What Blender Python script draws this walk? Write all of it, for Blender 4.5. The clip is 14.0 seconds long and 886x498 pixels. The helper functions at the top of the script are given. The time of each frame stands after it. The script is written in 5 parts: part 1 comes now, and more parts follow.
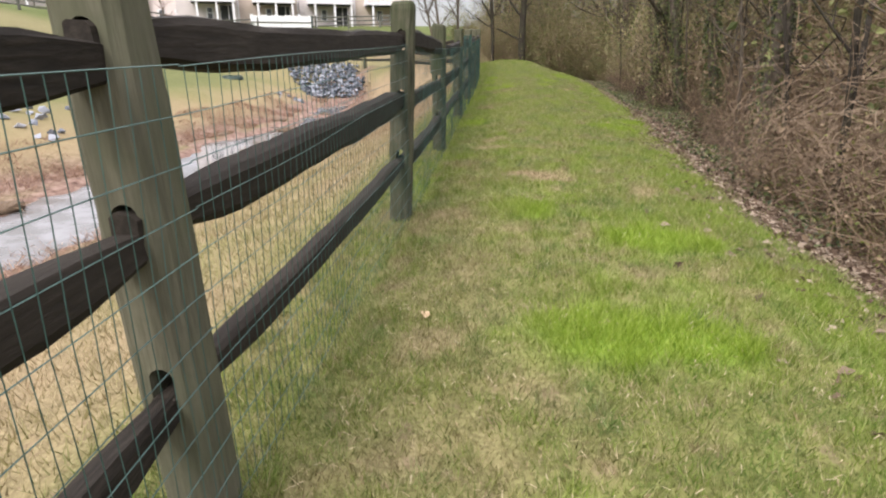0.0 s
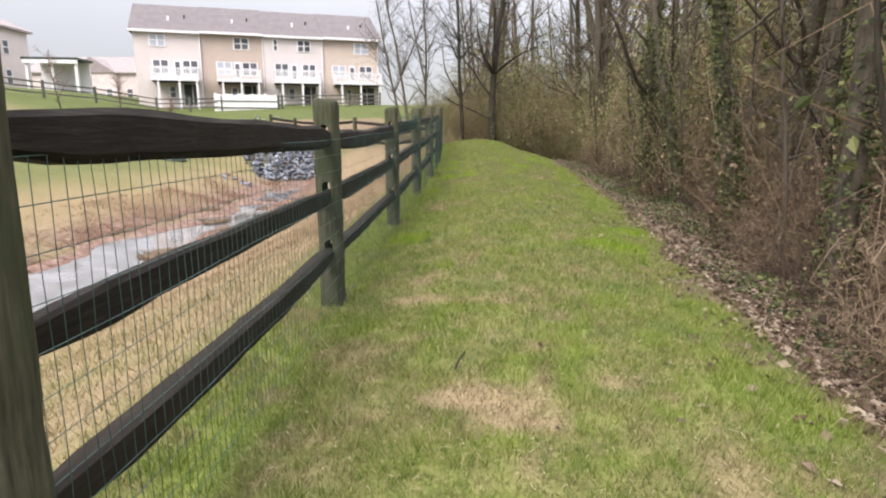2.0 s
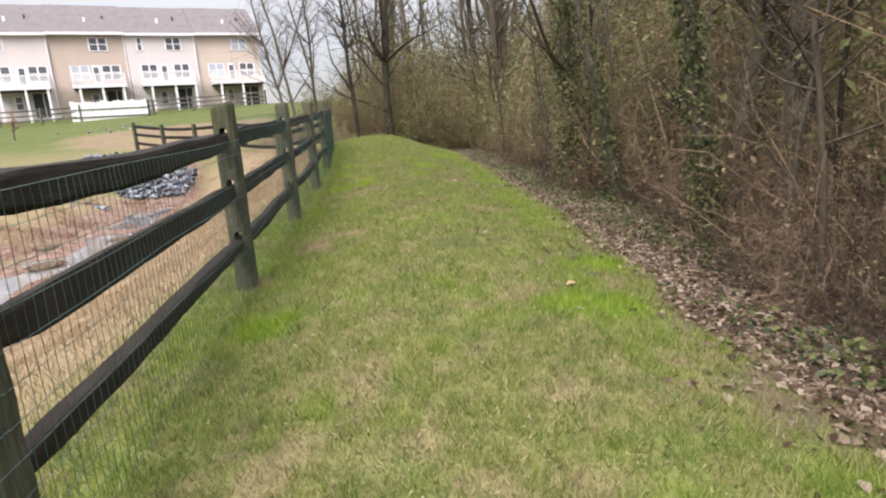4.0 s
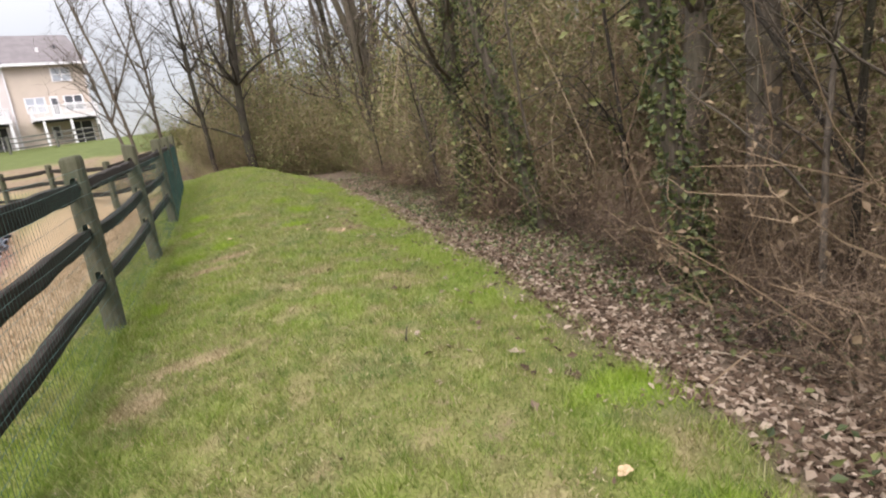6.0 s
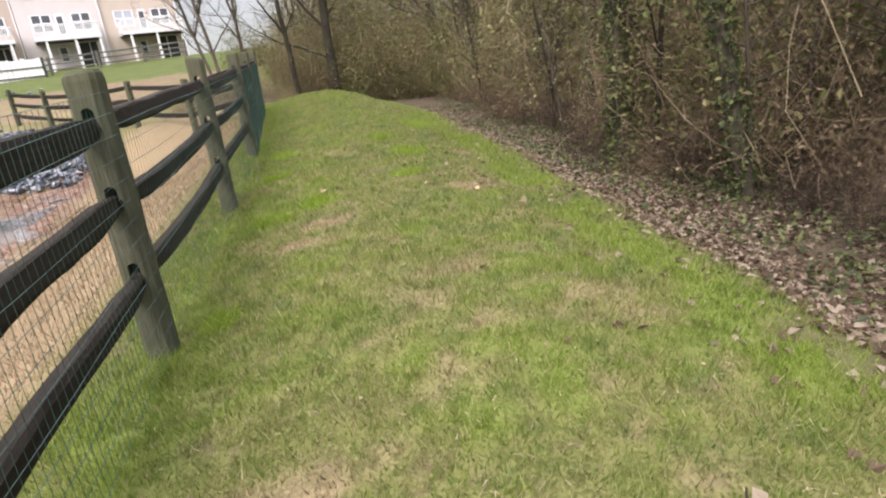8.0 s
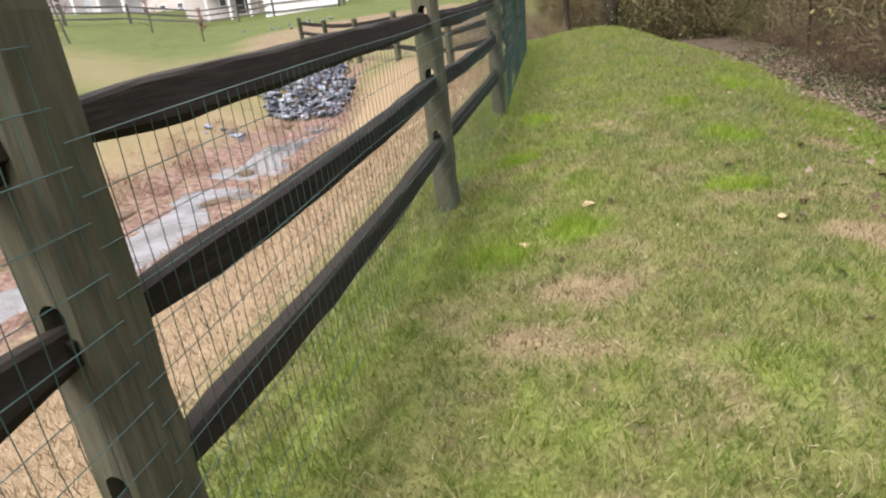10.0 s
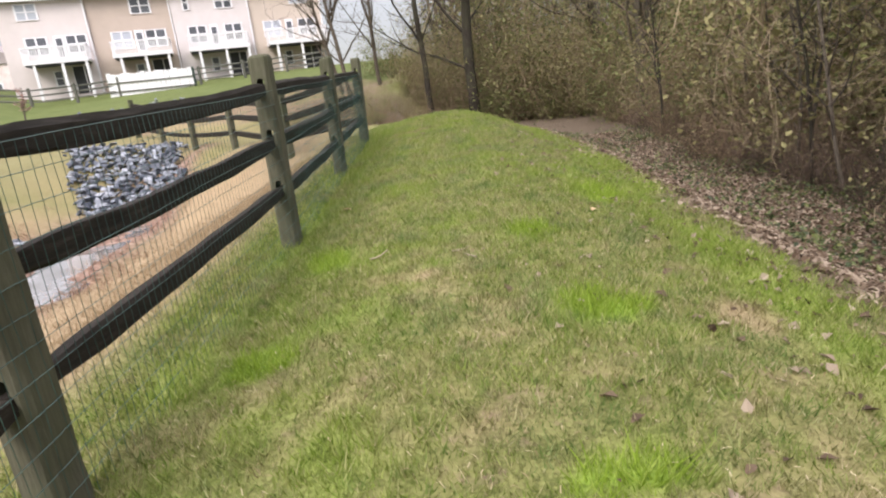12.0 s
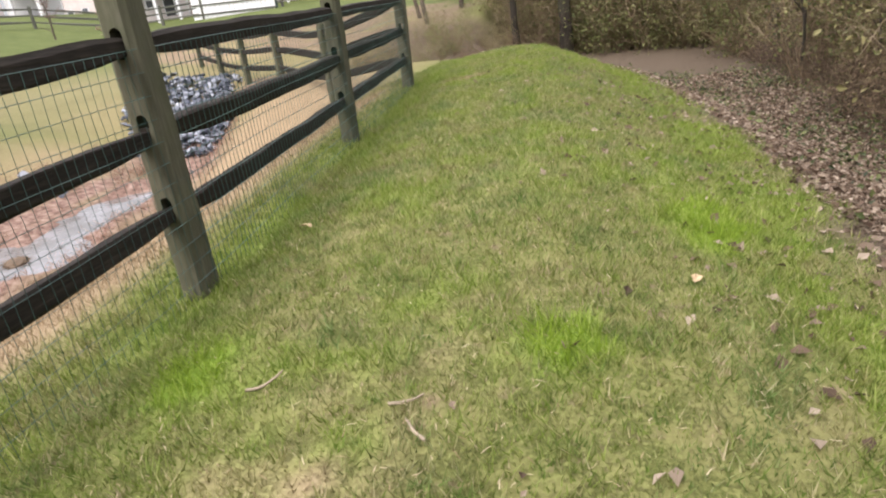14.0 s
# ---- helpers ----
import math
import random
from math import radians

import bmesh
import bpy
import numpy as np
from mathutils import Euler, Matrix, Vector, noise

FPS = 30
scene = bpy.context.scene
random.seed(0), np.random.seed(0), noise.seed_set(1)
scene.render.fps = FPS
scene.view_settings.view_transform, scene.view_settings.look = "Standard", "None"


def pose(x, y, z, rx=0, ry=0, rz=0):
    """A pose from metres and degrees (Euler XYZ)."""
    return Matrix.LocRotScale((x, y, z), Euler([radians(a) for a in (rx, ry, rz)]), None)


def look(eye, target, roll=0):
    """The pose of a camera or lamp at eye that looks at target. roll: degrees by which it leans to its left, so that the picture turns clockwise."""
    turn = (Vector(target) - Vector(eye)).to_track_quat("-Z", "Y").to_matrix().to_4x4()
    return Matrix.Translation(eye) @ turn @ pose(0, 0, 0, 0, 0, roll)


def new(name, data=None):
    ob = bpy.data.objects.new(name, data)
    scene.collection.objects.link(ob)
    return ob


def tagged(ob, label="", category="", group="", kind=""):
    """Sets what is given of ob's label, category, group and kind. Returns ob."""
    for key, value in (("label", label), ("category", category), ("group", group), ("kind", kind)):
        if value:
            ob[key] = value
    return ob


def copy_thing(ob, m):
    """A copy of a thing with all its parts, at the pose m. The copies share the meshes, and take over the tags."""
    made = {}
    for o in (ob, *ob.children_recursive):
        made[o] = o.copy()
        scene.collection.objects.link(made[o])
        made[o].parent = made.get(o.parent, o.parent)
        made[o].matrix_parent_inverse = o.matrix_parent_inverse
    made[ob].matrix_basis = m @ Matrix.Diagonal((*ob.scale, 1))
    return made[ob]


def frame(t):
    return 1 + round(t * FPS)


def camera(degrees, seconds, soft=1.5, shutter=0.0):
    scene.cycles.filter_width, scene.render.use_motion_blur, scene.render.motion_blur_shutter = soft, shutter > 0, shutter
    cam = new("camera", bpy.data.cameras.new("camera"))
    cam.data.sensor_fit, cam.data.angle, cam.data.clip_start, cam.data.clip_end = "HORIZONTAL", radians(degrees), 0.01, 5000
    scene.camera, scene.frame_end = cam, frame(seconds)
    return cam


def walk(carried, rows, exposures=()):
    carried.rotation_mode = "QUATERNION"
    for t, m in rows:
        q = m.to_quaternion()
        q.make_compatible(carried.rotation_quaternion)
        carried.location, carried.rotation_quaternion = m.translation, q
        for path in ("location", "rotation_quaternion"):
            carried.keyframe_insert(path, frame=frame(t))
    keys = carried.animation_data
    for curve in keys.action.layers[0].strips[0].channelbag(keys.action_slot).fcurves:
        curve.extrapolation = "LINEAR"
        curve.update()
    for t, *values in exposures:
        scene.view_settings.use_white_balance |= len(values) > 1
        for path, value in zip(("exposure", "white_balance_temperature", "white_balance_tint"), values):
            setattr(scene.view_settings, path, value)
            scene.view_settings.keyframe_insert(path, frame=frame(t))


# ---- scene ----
cam = camera(73.8, 14.0, soft=2.1)
PATH = [
    (0, (0.643, -1.065, 1.147), (0.477, 0.821, 0.503), 0.1),
    (0.5, (0.759, -0.184, 1.133), (0.548, 1.683, 0.449), 0.1),
    (1, (0.865, 0.632, 1.195), (0.802, 2.548, 0.624), -0.3),
    (1.5, (0.956, 1.312, 1.227), (0.929, 3.262, 0.785), -0.1),
    (2, (0.957, 2.018, 1.23), (0.861, 3.974, 0.821), -0.0),
    (2.5, (0.92, 2.667, 1.241), (0.736, 4.595, 0.744), -0.4),
    (3, (0.888, 3.301, 1.267), (0.735, 5.212, 0.7), -0.9),
    (3.5, (0.953, 3.912, 1.267), (0.947, 5.843, 0.748), -2.1),
    (4, (1.068, 4.521, 1.269), (1.274, 6.459, 0.824), -3.8),
    (4.2, (1.12, 4.765, 1.295), (1.394, 6.7, 0.869), -5.1),
    (6.5, (1.227, 7.218, 1.456), (1.849, 9.064, 1.001), -7.8),
    (7, (1.244, 7.823, 1.432), (1.842, 9.666, 0.936), -7.4),
    (7.5, (1.142, 8.418, 1.447), (1.637, 10.272, 0.885), -7.2),
    (8, (1.055, 8.98, 1.436), (1.387, 10.845, 0.795), -7.0),
    (8.5, (0.978, 9.584, 1.44), (1.077, 11.436, 0.689), -7.0),
    (8.7, (0.953, 9.825, 1.417), (0.965, 11.664, 0.631), -6.8),
    (10.8, (1.03, 12.265, 1.391), (0.438, 14.035, 0.672), -7.1),
    (11, (1.082, 12.503, 1.366), (0.629, 14.321, 0.665), -6.9),
    (11.5, (1.289, 13.063, 1.382), (1.115, 14.966, 0.789), -6.8),
    (12, (1.473, 13.61, 1.408), (1.377, 15.529, 0.851), -6.5),
    (12.5, (1.602, 14.128, 1.489), (1.513, 16.044, 0.923), -6.6),
    (13, (1.775, 14.665, 1.527), (1.61, 16.548, 0.876), -6.4),
    (13.5, (1.795, 15.22, 1.47), (1.572, 17.07, 0.742), -6.5),
    (14, (1.91, 15.753, 1.468), (1.504, 17.561, 0.715), -6.9),
]
walk(cam, [(t, look(e, g, r)) for t, e, g, r in PATH])

# ---------------- light ----------------
world = bpy.data.worlds.new("overcast")
scene.world = world
world.use_nodes = True
wn, wl = world.node_tree.nodes, world.node_tree.links
sky = wn.new("ShaderNodeTexSky")
sky.sky_type, sky.sun_disc = "NISHITA", False
sky.sun_elevation, sky.sun_rotation = radians(42), radians(200)
sky_bg = wn["Background"]
sky_bg.inputs["Strength"].default_value = 0.10
cloud_bg = wn.new("ShaderNodeBackground")
cloud_noise = wn.new("ShaderNodeTexNoise")
cloud_noise.inputs["Scale"].default_value = 1.6
cloud_noise.inputs["Detail"].default_value = 4
cloud_ramp = wn.new("ShaderNodeValToRGB")
cloud_ramp.color_ramp.elements[0].position, cloud_ramp.color_ramp.elements[0].color = 0.3, (0.86, 0.84, 0.91, 1)
cloud_ramp.color_ramp.elements[1].position, cloud_ramp.color_ramp.elements[1].color = 0.7, (0.98, 0.96, 0.99, 1)
wl.new(cloud_noise.outputs["Fac"], cloud_ramp.inputs["Fac"])
wl.new(cloud_ramp.outputs["Color"], cloud_bg.inputs["Color"])
sky_up = wn.new("ShaderNodeSeparateXYZ")
wl.new(wn.new("ShaderNodeTexCoord").outputs["Generated"], sky_up.inputs["Vector"])
dome = wn.new("ShaderNodeMapRange")
dome.inputs["From Min"].default_value, dome.inputs["From Max"].default_value = 0.0, 1.0
dome.inputs["To Min"].default_value, dome.inputs["To Max"].default_value = 0.27, 1.60
dome.interpolation_type = "SMOOTHSTEP"
wl.new(sky_up.outputs["Z"], dome.inputs["Value"])
wl.new(dome.outputs["Result"], cloud_bg.inputs["Strength"])
sky_mix = wn.new("ShaderNodeMixShader")
sky_mix.inputs["Fac"].default_value = 0.9
wl.new(sky.outputs["Color"], sky_bg.inputs["Color"])
wl.new(sky_bg.outputs["Background"], sky_mix.inputs[1])
wl.new(cloud_bg.outputs["Background"], sky_mix.inputs[2])
wl.new(sky_mix.outputs["Shader"], wn["World Output"].inputs["Surface"])
sun = new("sun", bpy.data.lights.new("sun", "SUN"))
sun.data.energy, sun.data.angle, sun.data.color = 1.3, radians(25), (1.0, 0.95, 0.88)
sun.matrix_basis = look((0, 0, 50), (16, 36, 8))
scene.view_settings.exposure = 1.34


# ---------------- materials ----------------
class Shade:
    """A node material with a few short-hands."""

    def __init__(self, name, rough=0.8, spec=0.3, metal=0.0):
        self.mat = bpy.data.materials.new(name)
        self.mat.use_nodes = True
        self.n, self.l = self.mat.node_tree.nodes, self.mat.node_tree.links
        self.b = self.n["Principled BSDF"]
        self.b.inputs["Roughness"].default_value = rough
        self.b.inputs["Specular IOR Level"].default_value = spec
        self.b.inputs["Metallic"].default_value = metal
        self.pos = self.n.new("ShaderNodeNewGeometry").outputs["Position"]
        self.obj = self.n.new("ShaderNodeTexCoord").outputs["Object"]

    def noise(self, scale, detail=4, rough=0.6, where=None, stretch=None):
        src = self.obj if where is None else where
        if stretch:
            mp = self.n.new("ShaderNodeMapping")
            mp.inputs["Scale"].default_value = stretch
            self.l.new(src, mp.inputs["Vector"])
            src = mp.outputs["Vector"]
        t = self.n.new("ShaderNodeTexNoise")
        t.inputs["Scale"].default_value = scale
        t.inputs["Detail"].default_value = detail
        t.inputs["Roughness"].default_value = rough
        self.l.new(src, t.inputs["Vector"])
        return t.outputs["Fac"]

    def ramp(self, fac, *stops):
        r = self.n.new("ShaderNodeValToRGB")
        e = r.color_ramp.elements
        while len(e) < len(stops):
            e.new(0.5)
        for el, (p, c) in zip(e, stops):
            el.position, el.color = p, (*c, 1) if len(c) == 3 else c
        self.l.new(fac, r.inputs["Fac"])
        return r.outputs["Color"]

    def step(self, fac, lo, hi):
        r = self.n.new("ShaderNodeMapRange")
        r.inputs["From Min"].default_value, r.inputs["From Max"].default_value = lo, hi
        self.l.new(fac, r.inputs["Value"])
        return r.outputs["Result"]

    def mix(self, fac, a, b, mode="MIX"):
        m = self.n.new("ShaderNodeMix")
        m.data_type, m.blend_type = "RGBA", mode
        for value, sock in ((fac, m.inputs[0]), (a, m.inputs[6]), (b, m.inputs[7])):
            if isinstance(value, (int, float)):
                sock.default_value = value
            elif isinstance(value, tuple):
                sock.default_value = (*value, 1)
            else:
                self.l.new(value, sock)
        return m.outputs[2]

    def math(self, op, a, b):
        m = self.n.new("ShaderNodeMath")
        m.operation = op
        m.use_clamp = True
        for value, sock in ((a, m.inputs[0]), (b, m.inputs[1])):
            if isinstance(value, (int, float)):
                sock.default_value = value
            else:
                self.l.new(value, sock)
        return m.outputs[0]

    def attr(self, name):
        a = self.n.new("ShaderNodeAttribute")
        a.attribute_name = name
        return a.outputs["Fac"]

    def island(self):
        return self.n.new("ShaderNodeNewGeometry").outputs["Random Per Island"]

    def random(self):
        return self.n.new("ShaderNodeObjectInfo").outputs["Random"]

    def colour(self, c):
        if isinstance(c, tuple):
            self.b.inputs["Base Color"].default_value = (*c, 1)
        else:
            self.l.new(c, self.b.inputs["Base Color"])
        return self

    def bump(self, fac, strength=0.3, distance=0.01):
        bp = self.n.new("ShaderNodeBump")
        bp.inputs["Strength"].default_value = strength
        bp.inputs["Distance"].default_value = distance
        self.l.new(fac, bp.inputs["Height"])
        self.l.new(bp.outputs["Normal"], self.b.inputs["Normal"])
        return self

    def thin(self, colour, share):
        """Let light through: a leaf or a blade."""
        tr = self.n.new("ShaderNodeBsdfTranslucent")
        self.l.new(colour, tr.inputs["Color"])
        mx = self.n.new("ShaderNodeMixShader")
        mx.inputs["Fac"].default_value = share
        self.l.new(self.b.outputs["BSDF"], mx.inputs[1])
        self.l.new(tr.outputs["BSDF"], mx.inputs[2])
        self.l.new(mx.outputs["Shader"], self.n["Material Output"].inputs["Surface"])
        return self

    def rough(self, fac, lo, hi):
        r = self.n.new("ShaderNodeMapRange")
        r.inputs["To Min"].default_value, r.inputs["To Max"].default_value = lo, hi
        self.l.new(fac, r.inputs["Value"])
        self.l.new(r.outputs["Result"], self.b.inputs["Roughness"])
        return self


def wood(name, dark, mid, light, moss=None, moss_at=(0.5, 0.7), along=(9, 9, 0.8)):
    s = Shade(name, 0.85, 0.2)
    grain = s.noise(6, 6, 0.65, stretch=along)
    blot = s.noise(3.2, 4)
    c = s.ramp(grain, (0.3, dark), (0.5, mid), (0.75, light))
    c = s.mix(s.step(blot, 0.35, 0.75), c, s.mix(0.6, c, dark))
    if moss:
        c = s.mix(s.step(s.noise(2.3, 5, 0.7), *moss_at), c, moss)
    c = s.mix(0.35, c, s.mix(s.random(), c, light), "MIX")
    s.colour(c).bump(grain, 0.6, 0.008)
    return s.mat


def plain(name, colour, rough=0.7, vary=0.12, scale=2.0, spec=0.3, metal=0.0, bump=0.1):
    s = Shade(name, rough, spec, metal)
    n1, n2 = s.noise(scale, 5), s.noise(scale * 9, 3)
    dark = tuple(v * (1 - vary * 2) for v in colour)
    lite = tuple(min(1, v * (1 + vary)) for v in colour)
    c = s.ramp(n1, (0.3, dark), (0.7, lite))
    c = s.mix(0.3, c, s.ramp(n2, (0.3, dark), (0.7, lite)))
    s.colour(c).bump(n2, bump, 0.01)
    return s.mat


POST = wood("weathered_post", (0.028, 0.029, 0.02), (0.085, 0.082, 0.056), (0.165, 0.152, 0.11), moss=(0.05, 0.062, 0.027), moss_at=(0.42, 0.68))
RAIL = wood("dark_rail", (0.009, 0.007, 0.006), (0.020, 0.016, 0.0125), (0.048, 0.039, 0.031), along=(12, 1.0, 12))
FAR_RAIL = wood("far_rail", (0.06, 0.06, 0.05), (0.12, 0.12, 0.1), (0.2, 0.19, 0.17), along=(9, 9, 1))


def wire_material():
    s = Shade("green_coated_wire", 0.5, 0.4)
    s.colour(s.ramp(s.noise(5, 3), (0.35, (0.022, 0.055, 0.047)), (0.65, (0.055, 0.11, 0.096))))
    return s.mat


WIRE = wire_material()


def ground_material():
    s = Shade("ground", 0.95, 0.1)
    n_mid, n_fine, n_big = s.noise(7, 5, 0.65, s.pos), s.noise(60, 4, 0.7, s.pos), s.noise(1.3, 4, 0.6, s.pos)
    grass = s.ramp(n_fine, (0.25, (0.06, 0.062, 0.022)), (0.5, (0.125, 0.135, 0.042)), (0.75, (0.225, 0.225, 0.085)))
    grass = s.mix(s.step(n_mid, 0.4, 0.7), grass, s.mix(0.5, grass, (0.22, 0.19, 0.085)))
    grass = s.mix(s.step(s.noise(8.5, 3, 0.6, s.pos), 0.58, 0.72), grass, (0.17, 0.135, 0.078))
    lush = s.ramp(n_fine, (0.25, (0.09, 0.14, 0.017)), (0.7, (0.215, 0.31, 0.045)))
    straw = s.ramp(n_fine, (0.2, (0.135, 0.09, 0.055)), (0.5, (0.28, 0.205, 0.128)), (0.8, (0.41, 0.32, 0.21)))
    mud = s.ramp(n_mid, (0.3, (0.075, 0.042, 0.033)), (0.5, (0.19, 0.122, 0.097)), (0.75, (0.34, 0.25, 0.205)))
    litter = s.ramp(n_fine, (0.25, (0.035, 0.026, 0.018)), (0.5, (0.105, 0.078, 0.056)), (0.78, (0.25, 0.19, 0.14)))
    lawn = s.ramp(n_big, (0.3, (0.06, 0.076, 0.026)), (0.7, (0.105, 0.118, 0.043)))
    lawn = s.mix(0.3, lawn, s.ramp(n_fine, (0.3, (0.06, 0.085, 0.018)), (0.7, (0.19, 0.215, 0.075))))
    c = s.mix(s.attr("lush"), grass, lush)
    c = s.mix(s.attr("lawn"), c, lawn)
    c = s.mix(s.math("ADD", s.attr("straw"), 0.0), c, straw)
    c = s.mix(s.attr("mud"), c, mud)
    c = s.mix(s.attr("litter"), c, litter)
    s.colour(c).bump(s.math("ADD", n_mid, n_fine), 0.7, 0.03)
    return s.mat


def blade_material():
    s = Shade("grass_blade", 0.7, 0.15)
    r = s.island()
    fresh = s.ramp(r, (0.0, (0.095, 0.135, 0.022)), (0.5, (0.205, 0.265, 0.058)), (0.82, (0.315, 0.36, 0.105)), (0.92, (0.42, 0.37, 0.20)), (1.0, (0.55, 0.46, 0.30)))
    lush = s.ramp(r, (0.0, (0.14, 0.215, 0.018)), (0.6, (0.25, 0.35, 0.04)), (1.0, (0.38, 0.45, 0.11)))
    dry = s.ramp(r, (0.0, (0.13, 0.082, 0.048)), (0.5, (0.295, 0.215, 0.132)), (1.0, (0.48, 0.385, 0.26)))
    cool = s.ramp(r, (0.0, (0.085, 0.135, 0.034)), (0.55, (0.15, 0.22, 0.062)), (0.9, (0.26, 0.32, 0.13)), (1.0, (0.42, 0.38, 0.24)))
    c = s.mix(s.step(s.noise(2.3, 3, 0.6, s.pos), 0.49, 0.62), fresh, cool)
    c = s.mix(s.math("MULTIPLY", s.step(s.noise(3.1, 3, 0.6, s.pos), 0.54, 0.68), 0.45), c, lush)
    c = s.mix(s.math("MULTIPLY", s.step(s.noise(6.5, 3, 0.6, s.pos), 0.56, 0.70), 0.6), c, dry)
    c = s.mix(s.math("MULTIPLY", s.step(s.noise(15, 4, 0.7, s.pos), 0.49, 0.64), 0.48), c, dry)
    c = s.mix(s.math("MULTIPLY", s.step(s.noise(38, 3, 0.7, s.pos), 0.53, 0.63), 0.36), c, dry)
    deep = s.ramp(r, (0.0, (0.05, 0.095, 0.02)), (0.6, (0.105, 0.18, 0.038)), (1.0, (0.20, 0.27, 0.08)))
    c = s.mix(s.math("MULTIPLY", s.step(s.noise(11, 4, 0.65, s.pos), 0.52, 0.62), 0.7), c, deep)
    c = s.mix(s.attr("lush"), c, lush)
    c = s.mix(s.attr("straw"), c, dry)
    s.colour(c).thin(c, 0.4)
    return s.mat


GROUND, BLADE = ground_material(), blade_material()


def leaf_material(name, a, b, c, rough=0.6):
    s = Shade(name, rough, 0.3)
    col = s.ramp(s.island(), (0.0, a), (0.5, b), (1.0, c))
    s.colour(col).thin(col, 0.3)
    return s.mat


DEAD_LEAF = leaf_material("dead_leaf", (0.055, 0.034, 0.022), (0.17, 0.115, 0.08), (0.46, 0.37, 0.29), 0.8)
CLING_LEAF = leaf_material("clinging_leaf", (0.085, 0.057, 0.037), (0.21, 0.148, 0.095), (0.36, 0.265, 0.17), 0.8)
IVY_LEAF = leaf_material("ivy_leaf", (0.025, 0.035, 0.014), (0.075, 0.095, 0.033), (0.19, 0.205, 0.075), 0.45)
FRESH_LEAF = leaf_material("fresh_leaf", (0.07, 0.09, 0.02), (0.15, 0.17, 0.04), (0.26, 0.26, 0.08), 0.6)


def bark_material(name, dark, light):
    s = Shade(name, 0.9, 0.15)
    g = s.noise(5, 6, 0.7, stretch=(6, 6, 0.9))
    c = s.ramp(g, (0.3, dark), (0.7, light))
    c = s.mix(s.step(s.noise(1.1, 4), 0.45, 0.8), c, s.mix(0.5, c, (0.09, 0.095, 0.05)))
    s.colour(c).bump(g, 0.8, 0.02)
    return s.mat


BARK = bark_material("bark", (0.048, 0.039, 0.031), (0.155, 0.126, 0.10))
BARK_DARK = bark_material("dark_bark", (0.018, 0.015, 0.012), (0.06, 0.05, 0.04))


def twig_material(name, a, b, c):
    s = Shade(name, 0.9, 0.1)
    s.colour(s.mix(0.4, s.ramp(s.island(), (0.0, a), (0.5, b), (1.0, c)), s.ramp(s.random(), (0.0, a), (1.0, b))))
    return s.mat


TWIG = twig_material("brown_twig", (0.085, 0.058, 0.041), (0.23, 0.165, 0.115), (0.33, 0.25, 0.175))
# dark tone stands in for shade in the gaps of the brush
TWIG_SHADED = twig_material("shaded_twig", (0.025, 0.017, 0.014), (0.08, 0.056, 0.044), (0.17, 0.125, 0.10))
SHRUB_LEAF = leaf_material("shrub_leaf", (0.06, 0.075, 0.025), (0.14, 0.155, 0.05), (0.25, 0.26, 0.10))
OLIVE_LEAF = leaf_material("olive_leaf", (0.09, 0.082, 0.034), (0.20, 0.18, 0.075), (0.34, 0.30, 0.14))
# paler copy of the brown twig, with middle-distance haze mixed into its colour
HAZE_TWIG = twig_material("hazy_twig", (0.14, 0.105, 0.068), (0.34, 0.262, 0.175), (0.48, 0.385, 0.26))
VINE = twig_material("tan_vine", (0.09, 0.06, 0.038), (0.22, 0.155, 0.10), (0.31, 0.23, 0.15))


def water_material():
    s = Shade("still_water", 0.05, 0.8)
    # muddy brown, with the paler tone standing in for reflected bright sky
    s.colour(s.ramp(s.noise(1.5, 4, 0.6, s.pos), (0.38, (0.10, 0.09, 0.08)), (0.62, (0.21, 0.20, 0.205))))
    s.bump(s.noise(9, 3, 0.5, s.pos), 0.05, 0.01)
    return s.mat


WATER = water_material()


def stone_material():
    s = Shade("blue_grey_stone", 0.75, 0.3)
    base = s.ramp(s.random(), (0.0, (0.035, 0.042, 0.062)), (0.5, (0.12, 0.135, 0.17)), (1.0, (0.33, 0.34, 0.385)))
    n1 = s.noise(6, 5)
    s.colour(s.mix(s.step(n1, 0.4, 0.8), base, s.mix(0.5, base, (0.5, 0.5, 0.52)))).bump(n1, 0.5, 0.03)
    return s.mat


STONE = stone_material()
RUBBLE = leaf_material("rubble", (0.04, 0.047, 0.065), (0.13, 0.14, 0.175), (0.34, 0.35, 0.39), 0.8)


def siding(name, colour):
    s = Shade(name, 0.6, 0.3)
    wv = s.n.new("ShaderNodeTexWave")
    wv.bands_direction, wv.wave_profile = "Z", "SAW"
    wv.inputs["Scale"].default_value = 1.6
    s.l.new(s.obj, wv.inputs["Vector"])
    dark = tuple(v * 0.88 for v in colour)
    c = s.ramp(s.noise(0.8, 4), (0.3, dark), (0.7, colour))
    s.colour(s.mix(0.12, c, s.ramp(wv.outputs["Fac"], (0.0, dark), (1.0, colour)))).bump(wv.outputs["Fac"], 0.3, 0.02)
    return s.mat


SIDING = [siding("siding_cream", (0.66, 0.585, 0.58)), siding("siding_tan", (0.51, 0.415, 0.36)), siding("siding_pale", (0.66, 0.595, 0.595)), siding("siding_beige", (0.58, 0.485, 0.42))]
SHINGLE = plain("roof_shingle", (0.17, 0.15, 0.155), 0.9, 0.12, 1.5, bump=0.3)
# paler than the near shingle: distance haze is put into the colour
FAR_SHINGLE = plain("far_shingle", (0.32, 0.275, 0.275), 0.9, 0.1, 1.5)
TRIM = plain("white_trim", (0.76, 0.74, 0.77), 0.5, 0.03)
VINYL = plain("white_vinyl", (0.84, 0.83, 0.86), 0.45, 0.03)
